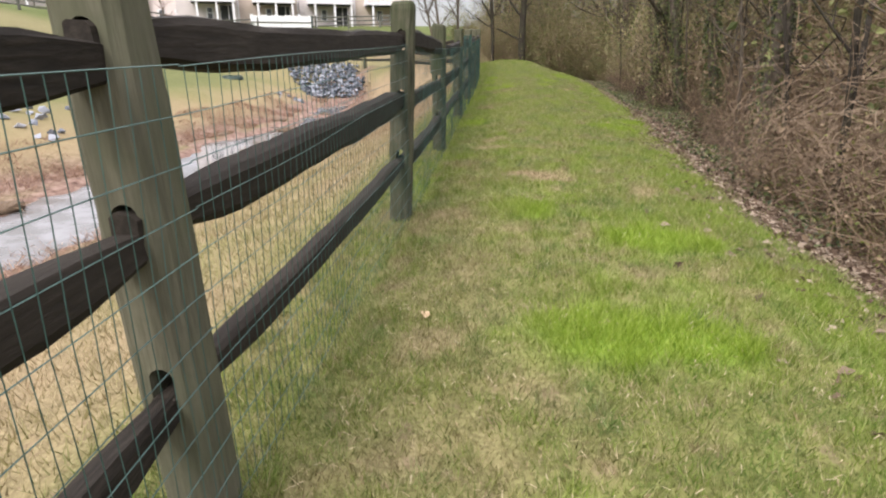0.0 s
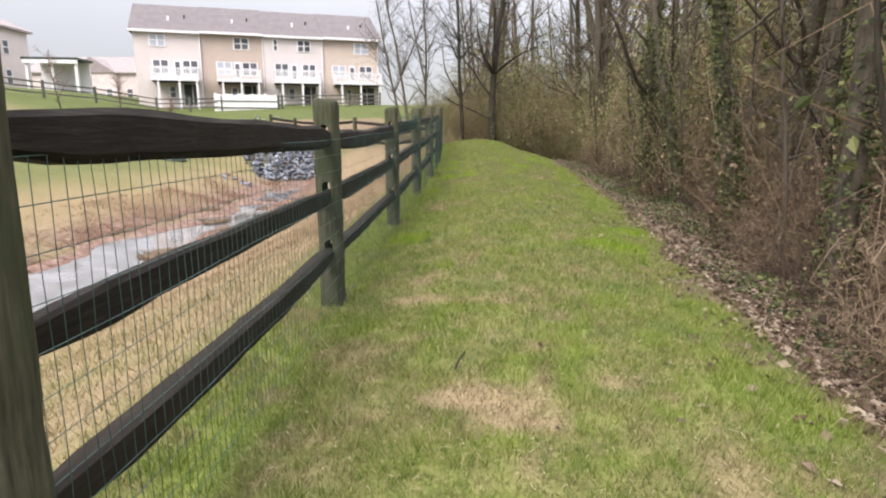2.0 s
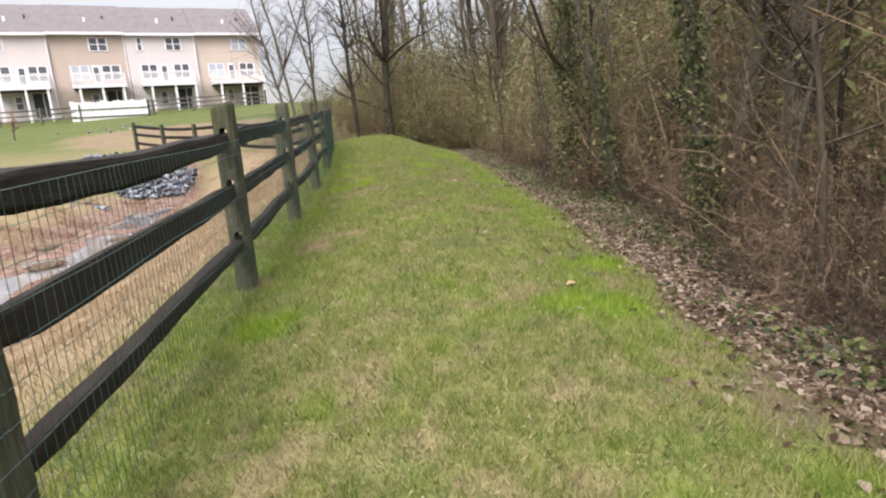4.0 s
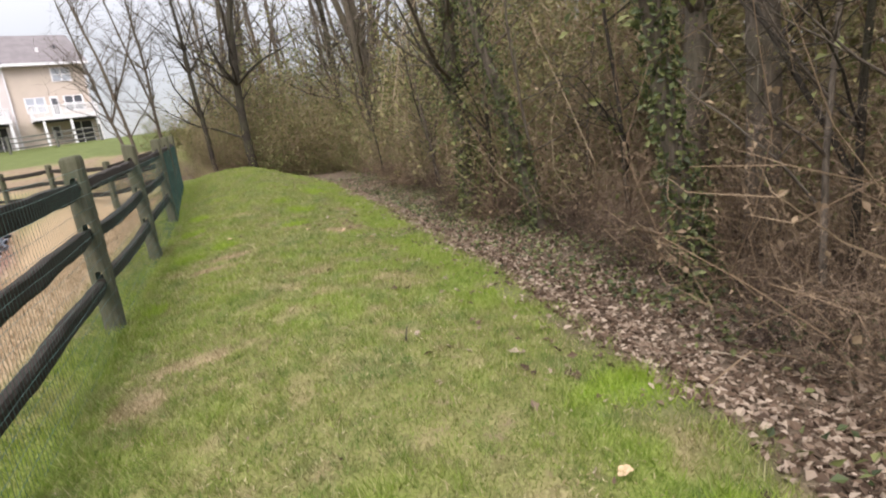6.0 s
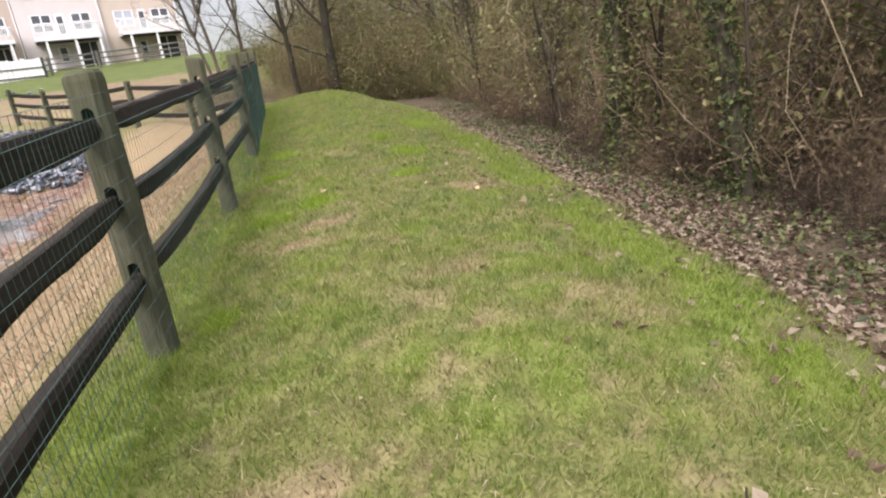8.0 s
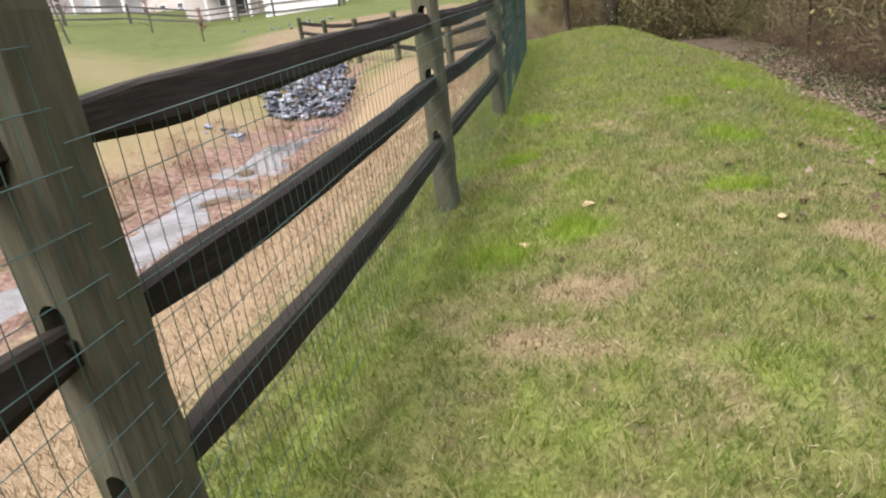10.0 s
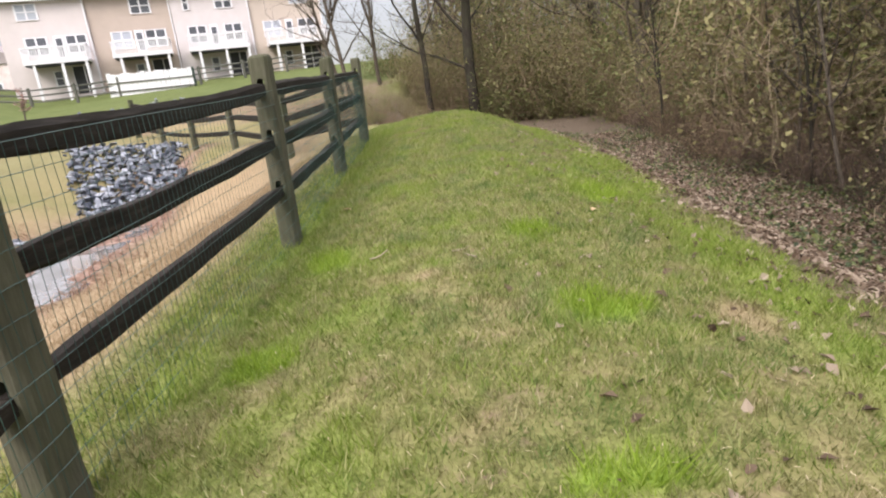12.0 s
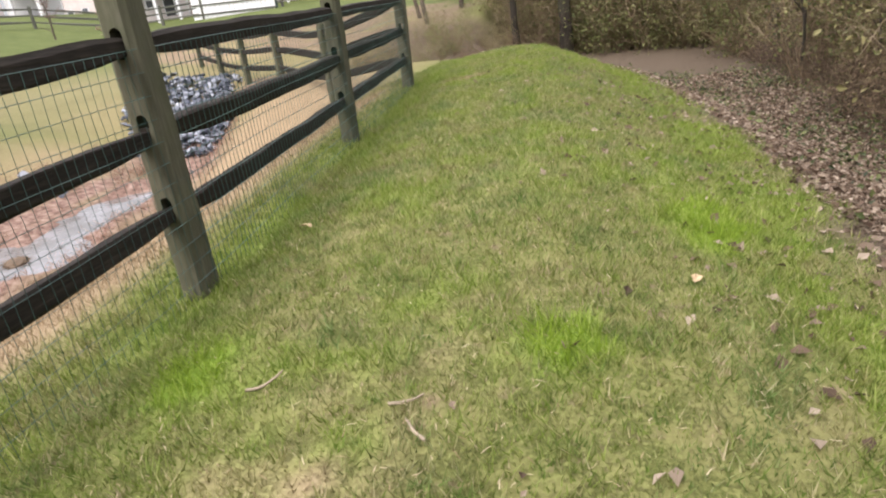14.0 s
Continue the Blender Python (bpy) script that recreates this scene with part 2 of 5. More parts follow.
DARK_IN = plain("dark_interior", (0.05, 0.05, 0.055), 0.6, 0.1)
# brick lifted to pale pink, carrying distance haze in its colour
BRICKISH = plain("far_brick", (0.68, 0.58, 0.57), 0.8, 0.12)


def pane_material(name, colour):
    s = Shade(name, 0.08, 0.5)
    s.colour(s.ramp(s.random(), (0.0, tuple(v * 0.6 for v in colour)), (1.0, colour)))
    return s.mat


PANE = pane_material("window_glass", (0.12, 0.125, 0.14))
BLIND = plain("window_blind", (0.42, 0.44, 0.50), 0.5, 0.05)
METAL_DARK = plain("dark_metal", (0.05, 0.07, 0.06), 0.5, 0.1, metal=0.3)


# ---------------- building helpers ----------------
def part(name, bm, material, parent=None, label="", smooth=False):
    """Link a bmesh as one mesh object under a thing."""
    me = bpy.data.meshes.new(name)
    bm.to_mesh(me)
    bm.free()
    me.materials.append(material)
    if smooth:
        me.polygons.foreach_set("use_smooth", [True] * len(me.polygons))
    ob = new(name, me)
    ob.parent = parent
    return tagged(ob, label)


def raw(name, verts, faces, material, parent=None, label="", smooth=False):
    """The same from numpy arrays of vertices and equal-sized faces."""
    verts, faces = np.asarray(verts, "f"), np.asarray(faces, "i")
    me = bpy.data.meshes.new(name)
    k = faces.shape[1]
    me.vertices.add(len(verts))
    me.vertices.foreach_set("co", verts.ravel())
    me.loops.add(faces.size)
    me.loops.foreach_set("vertex_index", faces.ravel())
    me.polygons.add(len(faces))
    me.polygons.foreach_set("loop_start", np.arange(0, faces.size, k, dtype="i"))
    me.polygons.foreach_set("use_smooth", np.full(len(faces), smooth))
    me.update(calc_edges=True)
    me.validate()
    me.materials.append(material)
    ob = new(name, me)
    ob.parent = parent
    return tagged(ob, label)


def empty(name, m=None):
    ob = new(name)
    ob.empty_display_size = 0.2
    if m is not None:
        ob.matrix_basis = m
    return ob


def box(bm, x0, x1, y0, y1, z0, z1, bevel=0.0):
    r = bmesh.ops.create_cube(bm, size=1)
    vs = r["verts"]
    bmesh.ops.scale(bm, vec=(abs(x1 - x0), abs(y1 - y0), abs(z1 - z0)), verts=vs)
    bmesh.ops.translate(bm, vec=((x0 + x1) / 2, (y0 + y1) / 2, (z0 + z1) / 2), verts=vs)
    if bevel:
        es = list({e for v in vs for e in v.link_edges})
        bmesh.ops.bevel(bm, geom=es, offset=bevel, segments=1, affect="EDGES")
    return bm


def boxes(*dims, bevel=0.0):
    bm = bmesh.new()
    for d in dims:
        box(bm, *d, bevel=bevel)
    return bm


def smooth01(v):
    v = np.clip(v, 0, 1)
    return v * v * (3 - 2 * v)


def hash2(i, j, seed):
    v = np.sin(i * 127.1 + j * 311.7 + seed * 74.7) * 43758.5453
    return v - np.floor(v)


def vnoise(x, y, scale=1.0, seed=0, octaves=3):
    """Value noise over the plan, 0 to 1."""
    x, y = np.asarray(x, float) * scale, np.asarray(y, float) * scale
    total, amp, norm = 0.0, 1.0, 0.0
    for o in range(octaves):
        i, j = np.floor(x), np.floor(y)
        fx, fy = smooth01(x - i), smooth01(y - j)
        a = hash2(i, j, seed + o) * (1 - fx) + hash2(i + 1, j, seed + o) * fx
        b = hash2(i, j + 1, seed + o) * (1 - fx) + hash2(i + 1, j + 1, seed + o) * fx
        total = total + amp * (a * (1 - fy) + b * fy)
        norm += amp
        x, y, amp = x * 2.03, y * 2.03, amp * 0.5
    return total / norm


# ---------------- the lie of the land ----------------
WATER_Z = -1.36


def fence_z(y):
    return np.interp(y, [-10, 0, 3, 6, 9, 12, 15.25, 18.3, 21.3, 24.4, 26.5, 29, 34, 40, 60], [-0.02, -0.03, -0.01, 0.0, 0.04, 0.05, 0.13, 0.23, 0.36, 0.45, 0.50, 0.42, -0.2, -0.35, -0.3])


def grass_edge(y):
    return np.interp(y, [-10, 2, 4, 6, 8, 10, 12, 14, 16, 18, 20, 22, 24, 26, 30, 36], [2.4, 2.5, 2.58, 2.7, 2.8, 3.0, 3.2, 3.2, 3.3, 3.3, 3.3, 3.3, 3.15, 2.95, 2.1, 0.9])


def thicket_foot(y):
    return np.interp(y, [-3, 5.4, 7.6, 9.6, 12, 15, 18, 20, 23, 27, 36], [3.4, 3.55, 3.75, 4.3, 4.75, 5.05, 5.3, 5.75, 6.1, 6.0, 6.9])


def near_bank(y):
    return np.interp(y, [-10, 5, 9, 12, 16, 19, 24, 27, 30], [-4.9, -4.75, -4.5, -4.5, -4.8, -4.75, -5.2, -5.6, -6.1]) + 0.7 * (vnoise(y, 0.0, 0.7, 71) - 0.5)


def far_bank(y):
    return np.interp(y, [-10, 5, 12, 15, 17.7, 20, 24, 28, 30], [-7.6, -7.2, -7.3, -7.4, -6.9, -6.7, -7.2, -7.5, -7.3]) + 0.9 * (vnoise(y, 3.0, 0.6, 72) - 0.5)


def land(x, y):
    """Height of the ground at (x, y)."""
    x, y = np.asarray(x, float), np.asarray(y, float)
    f, e = fence_z(y), grass_edge(y)
    # the mown strip and the gully beside it
    crown = np.interp(y, [4, 12, 20, 26], [0.02, 0.10, 0.15, 0.14])
    t = np.clip(x / e, 0, 1)
    right = f + crown * np.sin(np.pi * np.clip(t * 1.15, 0, 1)) - 0.06 * smooth01((t - 0.8) / 0.2) - np.interp(y, [17, 25], [0.0, 0.22]) * smooth01((t - 0.6) / 0.4)
    gully = np.interp(y, [-10, 8, 12, 16, 20, 24, 28, 34, 40], [0.28, 0.30, 0.36, 0.52, 0.75, 0.82, 0.74, 0.25, 0.15])
    right = right - gully * smooth01((x - e + 0.15) / np.interp(y, [10, 24], [1.2, 2.2]))
    right = right + 0.25 * smooth01((x - 9) / 30) + 0.12 * (vnoise(x, y, 0.7, 3) - 0.5) * smooth01((x - e) / 1.5)
    # the bank down to the water, and the far side
    n, b = near_bank(y), far_bank(y)
    bank = f + (WATER_Z + 0.05 - f) * smooth01((x + 0.25) / (n + 0.25)) ** 0.85
    bed = WATER_Z + 0.05 - 0.2 * np.sin(np.pi * np.clip((x - n) / (b - n), 0, 1)) + (0.16 + 0.4 * smooth01((y - 13.5) / 5)) * (vnoise(x, y, 1.1, 5) - 0.40) 
    far = WATER_Z + 0.05 + 0.95 * smooth01((b - x) / 4.5) + 0.3 * smooth01((b - x - 3) / 5)
    hill = 4.6 * smooth01((-x - 10.5) / 30)
    left = np.where(x > n, bank, np.where(x > b, bed, far + hill))
    back = 0.25 + 3.0 * np.clip((y - 33.5) / 28, 0, 1)
    field = np.where(x > b, np.maximum(fence_z(np.minimum(y, 27)) - 0.25 * smooth01((-x) / 3), back), np.maximum(back, far + hill))
    w = smooth01((y - np.interp(x, [-9, -4], [29.3, 25.5])) / 4.5)
    left = left * (1 - w) + np.maximum(field, back * smooth01((y - 30) / 6)) * w
    left = left + 0.05 * (vnoise(x, y, 1.7, 8) - 0.5) * smooth01((-x - 0.6) / 1.5)
    # past the corner post the lawn carries on over the crest
    cross = np.maximum(smooth01((x + 1.3) / 1.3), smooth01((x + 6.5) / 4) * (1 - smooth01((y - 33) / 6))) * smooth01((y - 25.5) / 3)
    left = left * (1 - cross) + f * cross
    z = np.where(x >= 0, right, left) - 0.03 * np.exp(-((x + 0.02) / 0.25) ** 2)
    return z + 0.025 * (vnoise(x, y, 2.2, 11) - 0.5)


STRAW_SPOTS = [(0.62, 6.02, 0.28, 0.10), (1.02, 5.95, 0.26, 0.11), (0.95, 4.5, 0.26, 0.16), (1.2, 4.36, 0.24, 0.16), (0.7, 10.65, 0.30, 0.10), (0.45, 10.2, 0.2, 0.16), (0.73, 13.35, 0.24, 0.10), (0.95, 13.3, 0.15, 0.08),
               (0.52, 24.05, 0.42, 0.18), (0.95, 13.75, 0.3, 0.12), (2.35, 14.4, 0.3, 0.2), (1.75, 11.55, 0.12, 0.10), (2.75, 16.2, 0.17, 0.2), (1.05, 16.9, 0.25, 0.10)]
LUSH_SPOTS = [(2.1, 16.3, 0.25, 0.17), (1.93, 17.58, 0.17, 0.17), (1.88, 15.1, 0.22, 0.13), (2.95, 8.95, 0.42, 0.22), (0.5, 14.2, 0.22, 0.16), (0.92, 14.5, 0.18, 0.16), (0.5, 17.45, 0.18, 0.2), (0.46, 16.07, 0.2, 0.16), (2.65, 18.9, 0.25, 0.4),
              (2.38, 7.95, 0.34, 0.25), (0.3, 8.07, 0.22, 0.22), (3.05, 10.9, 0.28, 0.12), (0.28, 12.3, 0.16, 0.16), (1.2, 1.2, 0.5, 0.3), (1.7, 2.6, 0.4, 0.3), (0.8, 3.2, 0.3, 0.3)]


def spots(x, y, table, wob):
    out = np.zeros_like(np.asarray(x, float))
    for cx, cy, rx, ry in table:
        d = np.sqrt(((x - cx) / rx) ** 2 + ((y - cy) / ry) ** 2) + 0.9 * (vnoise(x, y, 6, wob) - 0.5)
        out = np.maximum(out, smooth01((1.25 - d) / 0.6))
    return out


def zones(x, y):
    """Shares of straw, lush, lawn, mud and litter on the ground."""
    x, y = np.asarray(x, float), np.asarray(y, float)
    e, n, b = grass_edge(y), near_bank(y), far_bank(y)
    strip = (x > -0.35) & (x < e + 0.4)
    pale = 0.95 * smooth01((vnoise(x, y, 2.6, 21, 4) - 0.46) / 0.16) * smooth01((vnoise(x, y, 7, 22) - 0.42) / 0.25)
    straw = np.where(strip, np.maximum(pale * np.interp(y, [3, 8, 14, 19], [0.6, 0.5, 0.5, 0.25]), spots(x, y, STRAW_SPOTS, 31) * 0.8), 0.0)
    lush = np.where(strip, np.maximum(spots(x, y, LUSH_SPOTS, 32), 0.42 * smooth01((vnoise(x, y, 1.3, 23) - 0.36) / 0.3) * smooth01((vnoise(x, y, 5.5, 24) - 0.40) / 0.22)), 0.0)
    lush = np.maximum(lush, 0.7 * smooth01((y - 38) / 6) * smooth01((x + 5.5) / 2) * smooth01((-0.3 - x) / 0.8))
    lush = np.maximum(lush, 0.5 * smooth01((e + 0.25 - x) / 0.3) * smooth01((x - e + 0.65) / 0.35) * (vnoise(x, y, 1.5, 25) > 0.45))
    lush = np.maximum(lush, np.where(strip, 0.45 * np.exp(-((x - 0.02) / 0.26) ** 2) * smooth01((y - 4.5) / 3) * smooth01((vnoise(x, y, 1.6, 38) - 0.22) / 0.25), 0.0))
    straw = straw * (1 - lush)
    worn = np.exp(-((x - 0.42 - 0.15 * vnoise(x, y, 0.8, 36)) / 0.28) ** 2) * smooth01((5.5 - y) / 3) * smooth01((vnoise(x, y, 3.2, 37) - 0.25) / 0.3)
    straw = np.where(strip, np.maximum(straw, 0.25 * worn), straw)
    lush = np.where(strip, lush * (1 - worn), lush)
    # the bank and the field beyond the fence
    bank = smooth01((-x - 0.35) / 0.5) * smooth01((x - n + 0.3) / 0.8)
    greenish = smooth01((10.5 - y) / 5) * vnoise(x, y, 1.3, 26)
    straw = np.maximum(straw, bank * (0.98 - 0.75 * greenish))
    beyond = smooth01((b - x - 0.5) / 1.2)
    dry = smooth01((x - b + 4.2 + 1.5 * vnoise(x, y, 0.5, 27)) / 3.0)
    straw = np.where(x < b, np.maximum(straw, beyond * (0.12 + 0.62 * dry)), straw)
    lawn = np.where(x < b, smooth01((-x - 8.6) / 4), 0.0)
    back = smooth01((y - 27) / 4) * smooth01((-x - 0.5) / 2)
    red = back * smooth01((1.0 - ((x + 8.5) / 8.5) ** 2 - ((y - 42) / 6.0) ** 2 + 0.8 * (vnoise(x, y, 0.6, 28) - 0.5)) / 0.4)
    lawn = np.maximum(lawn, back * smooth01((y - 36) / 6))
    straw = np.where((y > 27) & (x < 0), np.maximum(straw * (1 - back), back * (0.55 * smooth01((40 - y) / 6) * (0.5 + 0.5 * vnoise(x, y, 0.4, 29)) + 0.55 * red)), straw)
    shore = smooth01((1.0 - np.abs(x - n + 0.15) / 0.8)) * 0.8 + smooth01((1.0 - np.abs(x - b + 0.6) / 1.5))
    mud = np.where((x < -2) & (y < 32), np.clip(shore * (0.45 + 0.9 * vnoise(x, y, 1.4, 30)), 0, 1), 0.0)
    mud = np.where((x < n) & (x > b) & (y < 31), 1.0, mud)
    mud = np.maximum(mud, 0.55 * red * (vnoise(x, y, 0.9, 34) > 0.4))
    litter = np.where(x > 0, smooth01((x - e + 0.30 + 0.9 * (vnoise(x, y, 2.6, 35, 4) - 0.5)) / 0.75), 0.0)
    litter = np.maximum(litter, smooth01((y - 31.5) / 4) * smooth01((x + 5.5) / 2) * (1 - smooth01((y - 38) / 4) * smooth01((-0.4 - x) / 0.8)))
    straw = np.where((y > 25) & (x < 0), straw * (1 - 0.8 * smooth01((x + 2.5) / 2)), straw)
    return {"straw": straw, "lush": lush, "lawn": lawn, "mud": mud, "litter": litter}


def float_attributes(me, table):
    for key, value in table.items():
        a = me.attributes.new(key, "FLOAT", "POINT")
        a.data.foreach_set("value", np.ascontiguousarray(value, "f"))


def build_ground():
    gx = np.concatenate([[-900, -500, -250, -140, -90, -70], np.arange(-55, -14, 1.5), np.arange(-14, -1, 0.3), np.arange(-1, 5.0, 0.11), np.arange(5, 15, 0.5), np.arange(15, 60, 3), [75, 110, 200, 450, 900]])
    gy = np.concatenate([[-900, -400, -150, -60, -30, -16], np.arange(-10, -2, 0.6), np.arange(-2, 29, 0.14), np.arange(29, 50, 0.5), np.arange(50, 90, 2), [95, 110, 150, 250, 500, 1200]])
    xx, yy = np.meshgrid(gx, gy)
    x, y = xx.ravel(), yy.ravel()
    verts = np.stack([x, y, land(x, y)], 1)
    w, h = len(gx), len(gy)
    idx = np.arange(w * h).reshape(h, w)
    faces = np.stack([idx[:-1, :-1], idx[:-1, 1:], idx[1:, 1:], idx[1:, :-1]], -1).reshape(-1, 4)
    ob = raw("ground", verts, faces, GROUND, smooth=True)
    float_attributes(ob.data, zones(x, y))
    tagged(ob, "mown grass strip, dry straw bank and leaf-strewn gully", "ground", kind="structure")


build_ground()


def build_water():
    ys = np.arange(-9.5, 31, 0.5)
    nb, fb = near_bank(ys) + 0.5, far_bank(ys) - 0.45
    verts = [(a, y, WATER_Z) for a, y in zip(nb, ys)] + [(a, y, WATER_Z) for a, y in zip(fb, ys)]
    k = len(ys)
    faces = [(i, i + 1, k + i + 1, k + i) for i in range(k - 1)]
    tagged(raw("water", verts, faces, WATER), "shallow water lying in a muddy basin, greyed to carry the sky's reflection", "water", kind="structure")


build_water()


# ---------------- split-rail fences ----------------
HOLES = (0.43, 0.83, 1.21)


def solid_prism(bm, loop, levels):
    """A closed prism over the loop, one ring for each (z, scale)."""
    rings = [[bm.verts.new((x * s, y * s, z)) for x, y in loop] for z, s in levels]
    k = len(loop)
    for r0, r1 in zip(rings, rings[1:]):
        for i in range(k):
            bm.faces.new((r0[i], r0[(i + 1) % k], r1[(i + 1) % k], r1[i]))
    bm.faces.new(rings[-1])
    bm.faces.new(rings[0][::-1])
    bmesh.ops.recalc_face_normals(bm, faces=bm.faces)


def post_mesh(rng, height=1.45, hw=0.076, hd=0.084, hole_h=0.135, hole_w=0.060):
    """A squared post with worn edges and three rounded slots cut through it."""
    c = 0.024
    body = bmesh.new()
    full = [(-hw + c, -hd), (hw - c, -hd), (hw, -hd + c), (hw, hd - c), (hw - c, hd), (-hw + c, hd), (-hw, hd - c), (-hw, -hd + c)]
    levels = [(-0.35, 1.03)] + [(z, rng.uniform(0.975, 1.02)) for z in np.linspace(0.0, height - 0.05, 12)] + [(height - 0.018, 0.97), (height, 0.84)]
    solid_prism(body, full, levels)
    for v in body.verts:
        v.co += Vector((noise.noise(v.co * 4 + Vector((rng.random(), 0, 0))), noise.noise(v.co * 4 + Vector((9, rng.random(), 0))), 0)) * 0.005
    slope = rng.uniform(-0.12, 0.12)
    for v in body.verts:
        if v.co.z > height - 0.03:
            v.co.z += v.co.x * slope - max(0, v.co.x) * 0.15
    cut = bmesh.new()
    for hz in HOLES:
        ring = []
        for k in range(14):
            a = 2 * math.pi * k / 14
            ring.append((math.cos(a) * hole_w / 2, math.sin(a) * hole_w / 2 + (hole_h - hole_w) / 2 * (1 if math.sin(a) > 0 else -1)))
        rows = [[cut.verts.new((x, y, hz + z)) for x, z in ring] for y in (-0.3, 0.3)]
        for k in range(14):
            cut.faces.new((rows[0][k], rows[0][(k + 1) % 14], rows[1][(k + 1) % 14], rows[1][k]))
        cut.faces.new(rows[0])
        cut.faces.new(rows[1][::-1])
    bmesh.ops.recalc_face_normals(cut, faces=cut.faces)
    obs = []
    for nm, bm in (("post_blank", body), ("slot_cutter", cut)):
        me = bpy.data.meshes.new(nm)
        bm.to_mesh(me)
        bm.free()
        obs.append(new(nm, me))
    mod = obs[0].modifiers.new("slots", "BOOLEAN")
    mod.operation, mod.object, mod.solver = "DIFFERENCE", obs[1], "EXACT"
    made = bpy.data.meshes.new_from_object(obs[0].evaluated_get(bpy.context.evaluated_depsgraph_get()))
    for ob in obs:
        bpy.data.objects.remove(ob)
    made.materials.clear()
    made.materials.append(POST)
    made.name = "post"
    return made


def rail_mesh(rng, a, b, tall=0.15, thick=0.085, seed=0, segs=26):
    """A riven rail from a to b: uneven, thinned towards its ends."""
    a, b = Vector(a), Vector(b)
    bm = bmesh.new()
    d = (b - a)
    side = Vector((d.y, -d.x, 0)).normalized()
    base = [(-0.5, -0.38), (-0.38, -0.5), (0.38, -0.5), (0.5, -0.36), (0.47, 0.36), (0.3, 0.5), (-0.34, 0.48), (-0.5, 0.34)]
    base = [(x + rng.uniform(-0.07, 0.07), z + rng.uniform(-0.06, 0.06)) for x, z in base]
    sag, bow = rng.uniform(-0.035, 0.0), rng.uniform(-0.02, 0.02)
    rings = []
    for i in range(segs + 1):
        t = i / segs
        u = min(t, 1 - t)
        k = min(1.0, 0.56 + 0.44 * min(1, max(0, (u * d.length - 0.12) / 0.3)))
        wob = noise.noise(Vector((t * 5, seed * 3.1, 0))) * 0.012
        c = a + d * t + Vector((0, 0, 4 * sag * t * (1 - t) + wob)) + side * (4 * bow * t * (1 - t) + 0.01 * noise.noise(Vector((t * 4, seed, 9))))
        ring = []
        for j, (px, pz) in enumerate(base):
            r = 1 + 0.10 * noise.noise(Vector((t * 14, j * 1.7, seed)))
            if pz > 0.3:
                r += 0.10 * max(0, noise.noise(Vector((t * 7, 5, seed * 2.3))))
            ring.append(bm.verts.new(c + side * (px * thick * (0.4 + 0.6 * k) * r) + Vector((0, 0, pz * tall * k * r))))
        rings.append(ring)
    for r0, r1 in zip(rings, rings[1:]):
        for j in range(8):
            bm.faces.new((r0[j], r0[(j + 1) % 8], r1[(j + 1) % 8], r1[j]))
    bm.faces.new(rings[0][::-1])
    bm.faces.new(rings[-1])
    bmesh.ops.recalc_face_normals(bm, faces=bm.faces)
    return bm


def wire_span(p, q, height, rng, pitch=0.05, row=0.102, r=0.00115, off=0.082):
    """Welded wire from post p to post q, on the strip's side."""
    p, q = np.array(p), np.array(q)
    d = q - p
    length = np.hypot(d[0], d[1])
    u = d / length
    nrm = np.array([u[1], -u[0], 0])
    V, F = [], []

    def strand(pts, w):
        pts = np.array(pts)
        tang = np.gradient(pts, axis=0)
        tang /= np.linalg.norm(tang, axis=1)[:, None]
        s1 = np.cross(tang, nrm)
        s1 /= np.linalg.norm(s1, axis=1)[:, None]
        s0 = len(V) * 3
        for c, s in zip(pts, s1):
            V.append([c + nrm * w, c - nrm * w * 0.5 + s * w, c - nrm * w * 0.5 - s * w])
        for i in range(len(pts) - 1):
            for j in range(3):
                a0, a1 = s0 + i * 3 + j, s0 + i * 3 + (j + 1) % 3
                F.append((a0, a1, a1 + 3, a0 + 3))

    phase = rng.uniform(0, 9)

    def belly(s, z):
        return nrm * (off + 0.010 * math.sin(s * 3 + phase) * math.sin(math.pi * s / length) + 0.003 * math.sin(z * 7 + s * 2))

    for k in range(int(length / pitch)):
        s = (k + 0.5) * pitch
        zs = np.linspace(-0.03, height, 7)
        strand([p + d * (s / length) + belly(s, z) + u * (0.006 * math.sin(z * 9 + k)) + np.array([0, 0, z]) for z in zs], r)
    for k in range(int(height / row) + 1):
        z = height - k * row
        ss = np.linspace(0, length, 31)
        strand([p + d * (s / length) + belly(s, z) + np.array([0, 0, z + 0.004 * math.sin(s * 2.3 + k)]) for s in ss], r * 1.25)
    return np.concatenate([np.array(v) for v in V]), F


FENCE = [(-0.11, 0.18, -0.07), (-0.03, 3.06, -0.01), (-0.03, 6.07, -0.04), (-0.01, 9.19, 0.0), (0.0, 12.19, 0.085), (0.01, 15.26, 0.18), (0.0, 18.3, 0.27), (-0.13, 21.3, 0.35), (-0.25, 24.38, 0.44)]


LEAN = {0.18: -0.055, 3.06: 0.034, 18.3: 0.012, 21.3: 0.02, 24.38: 0.02}


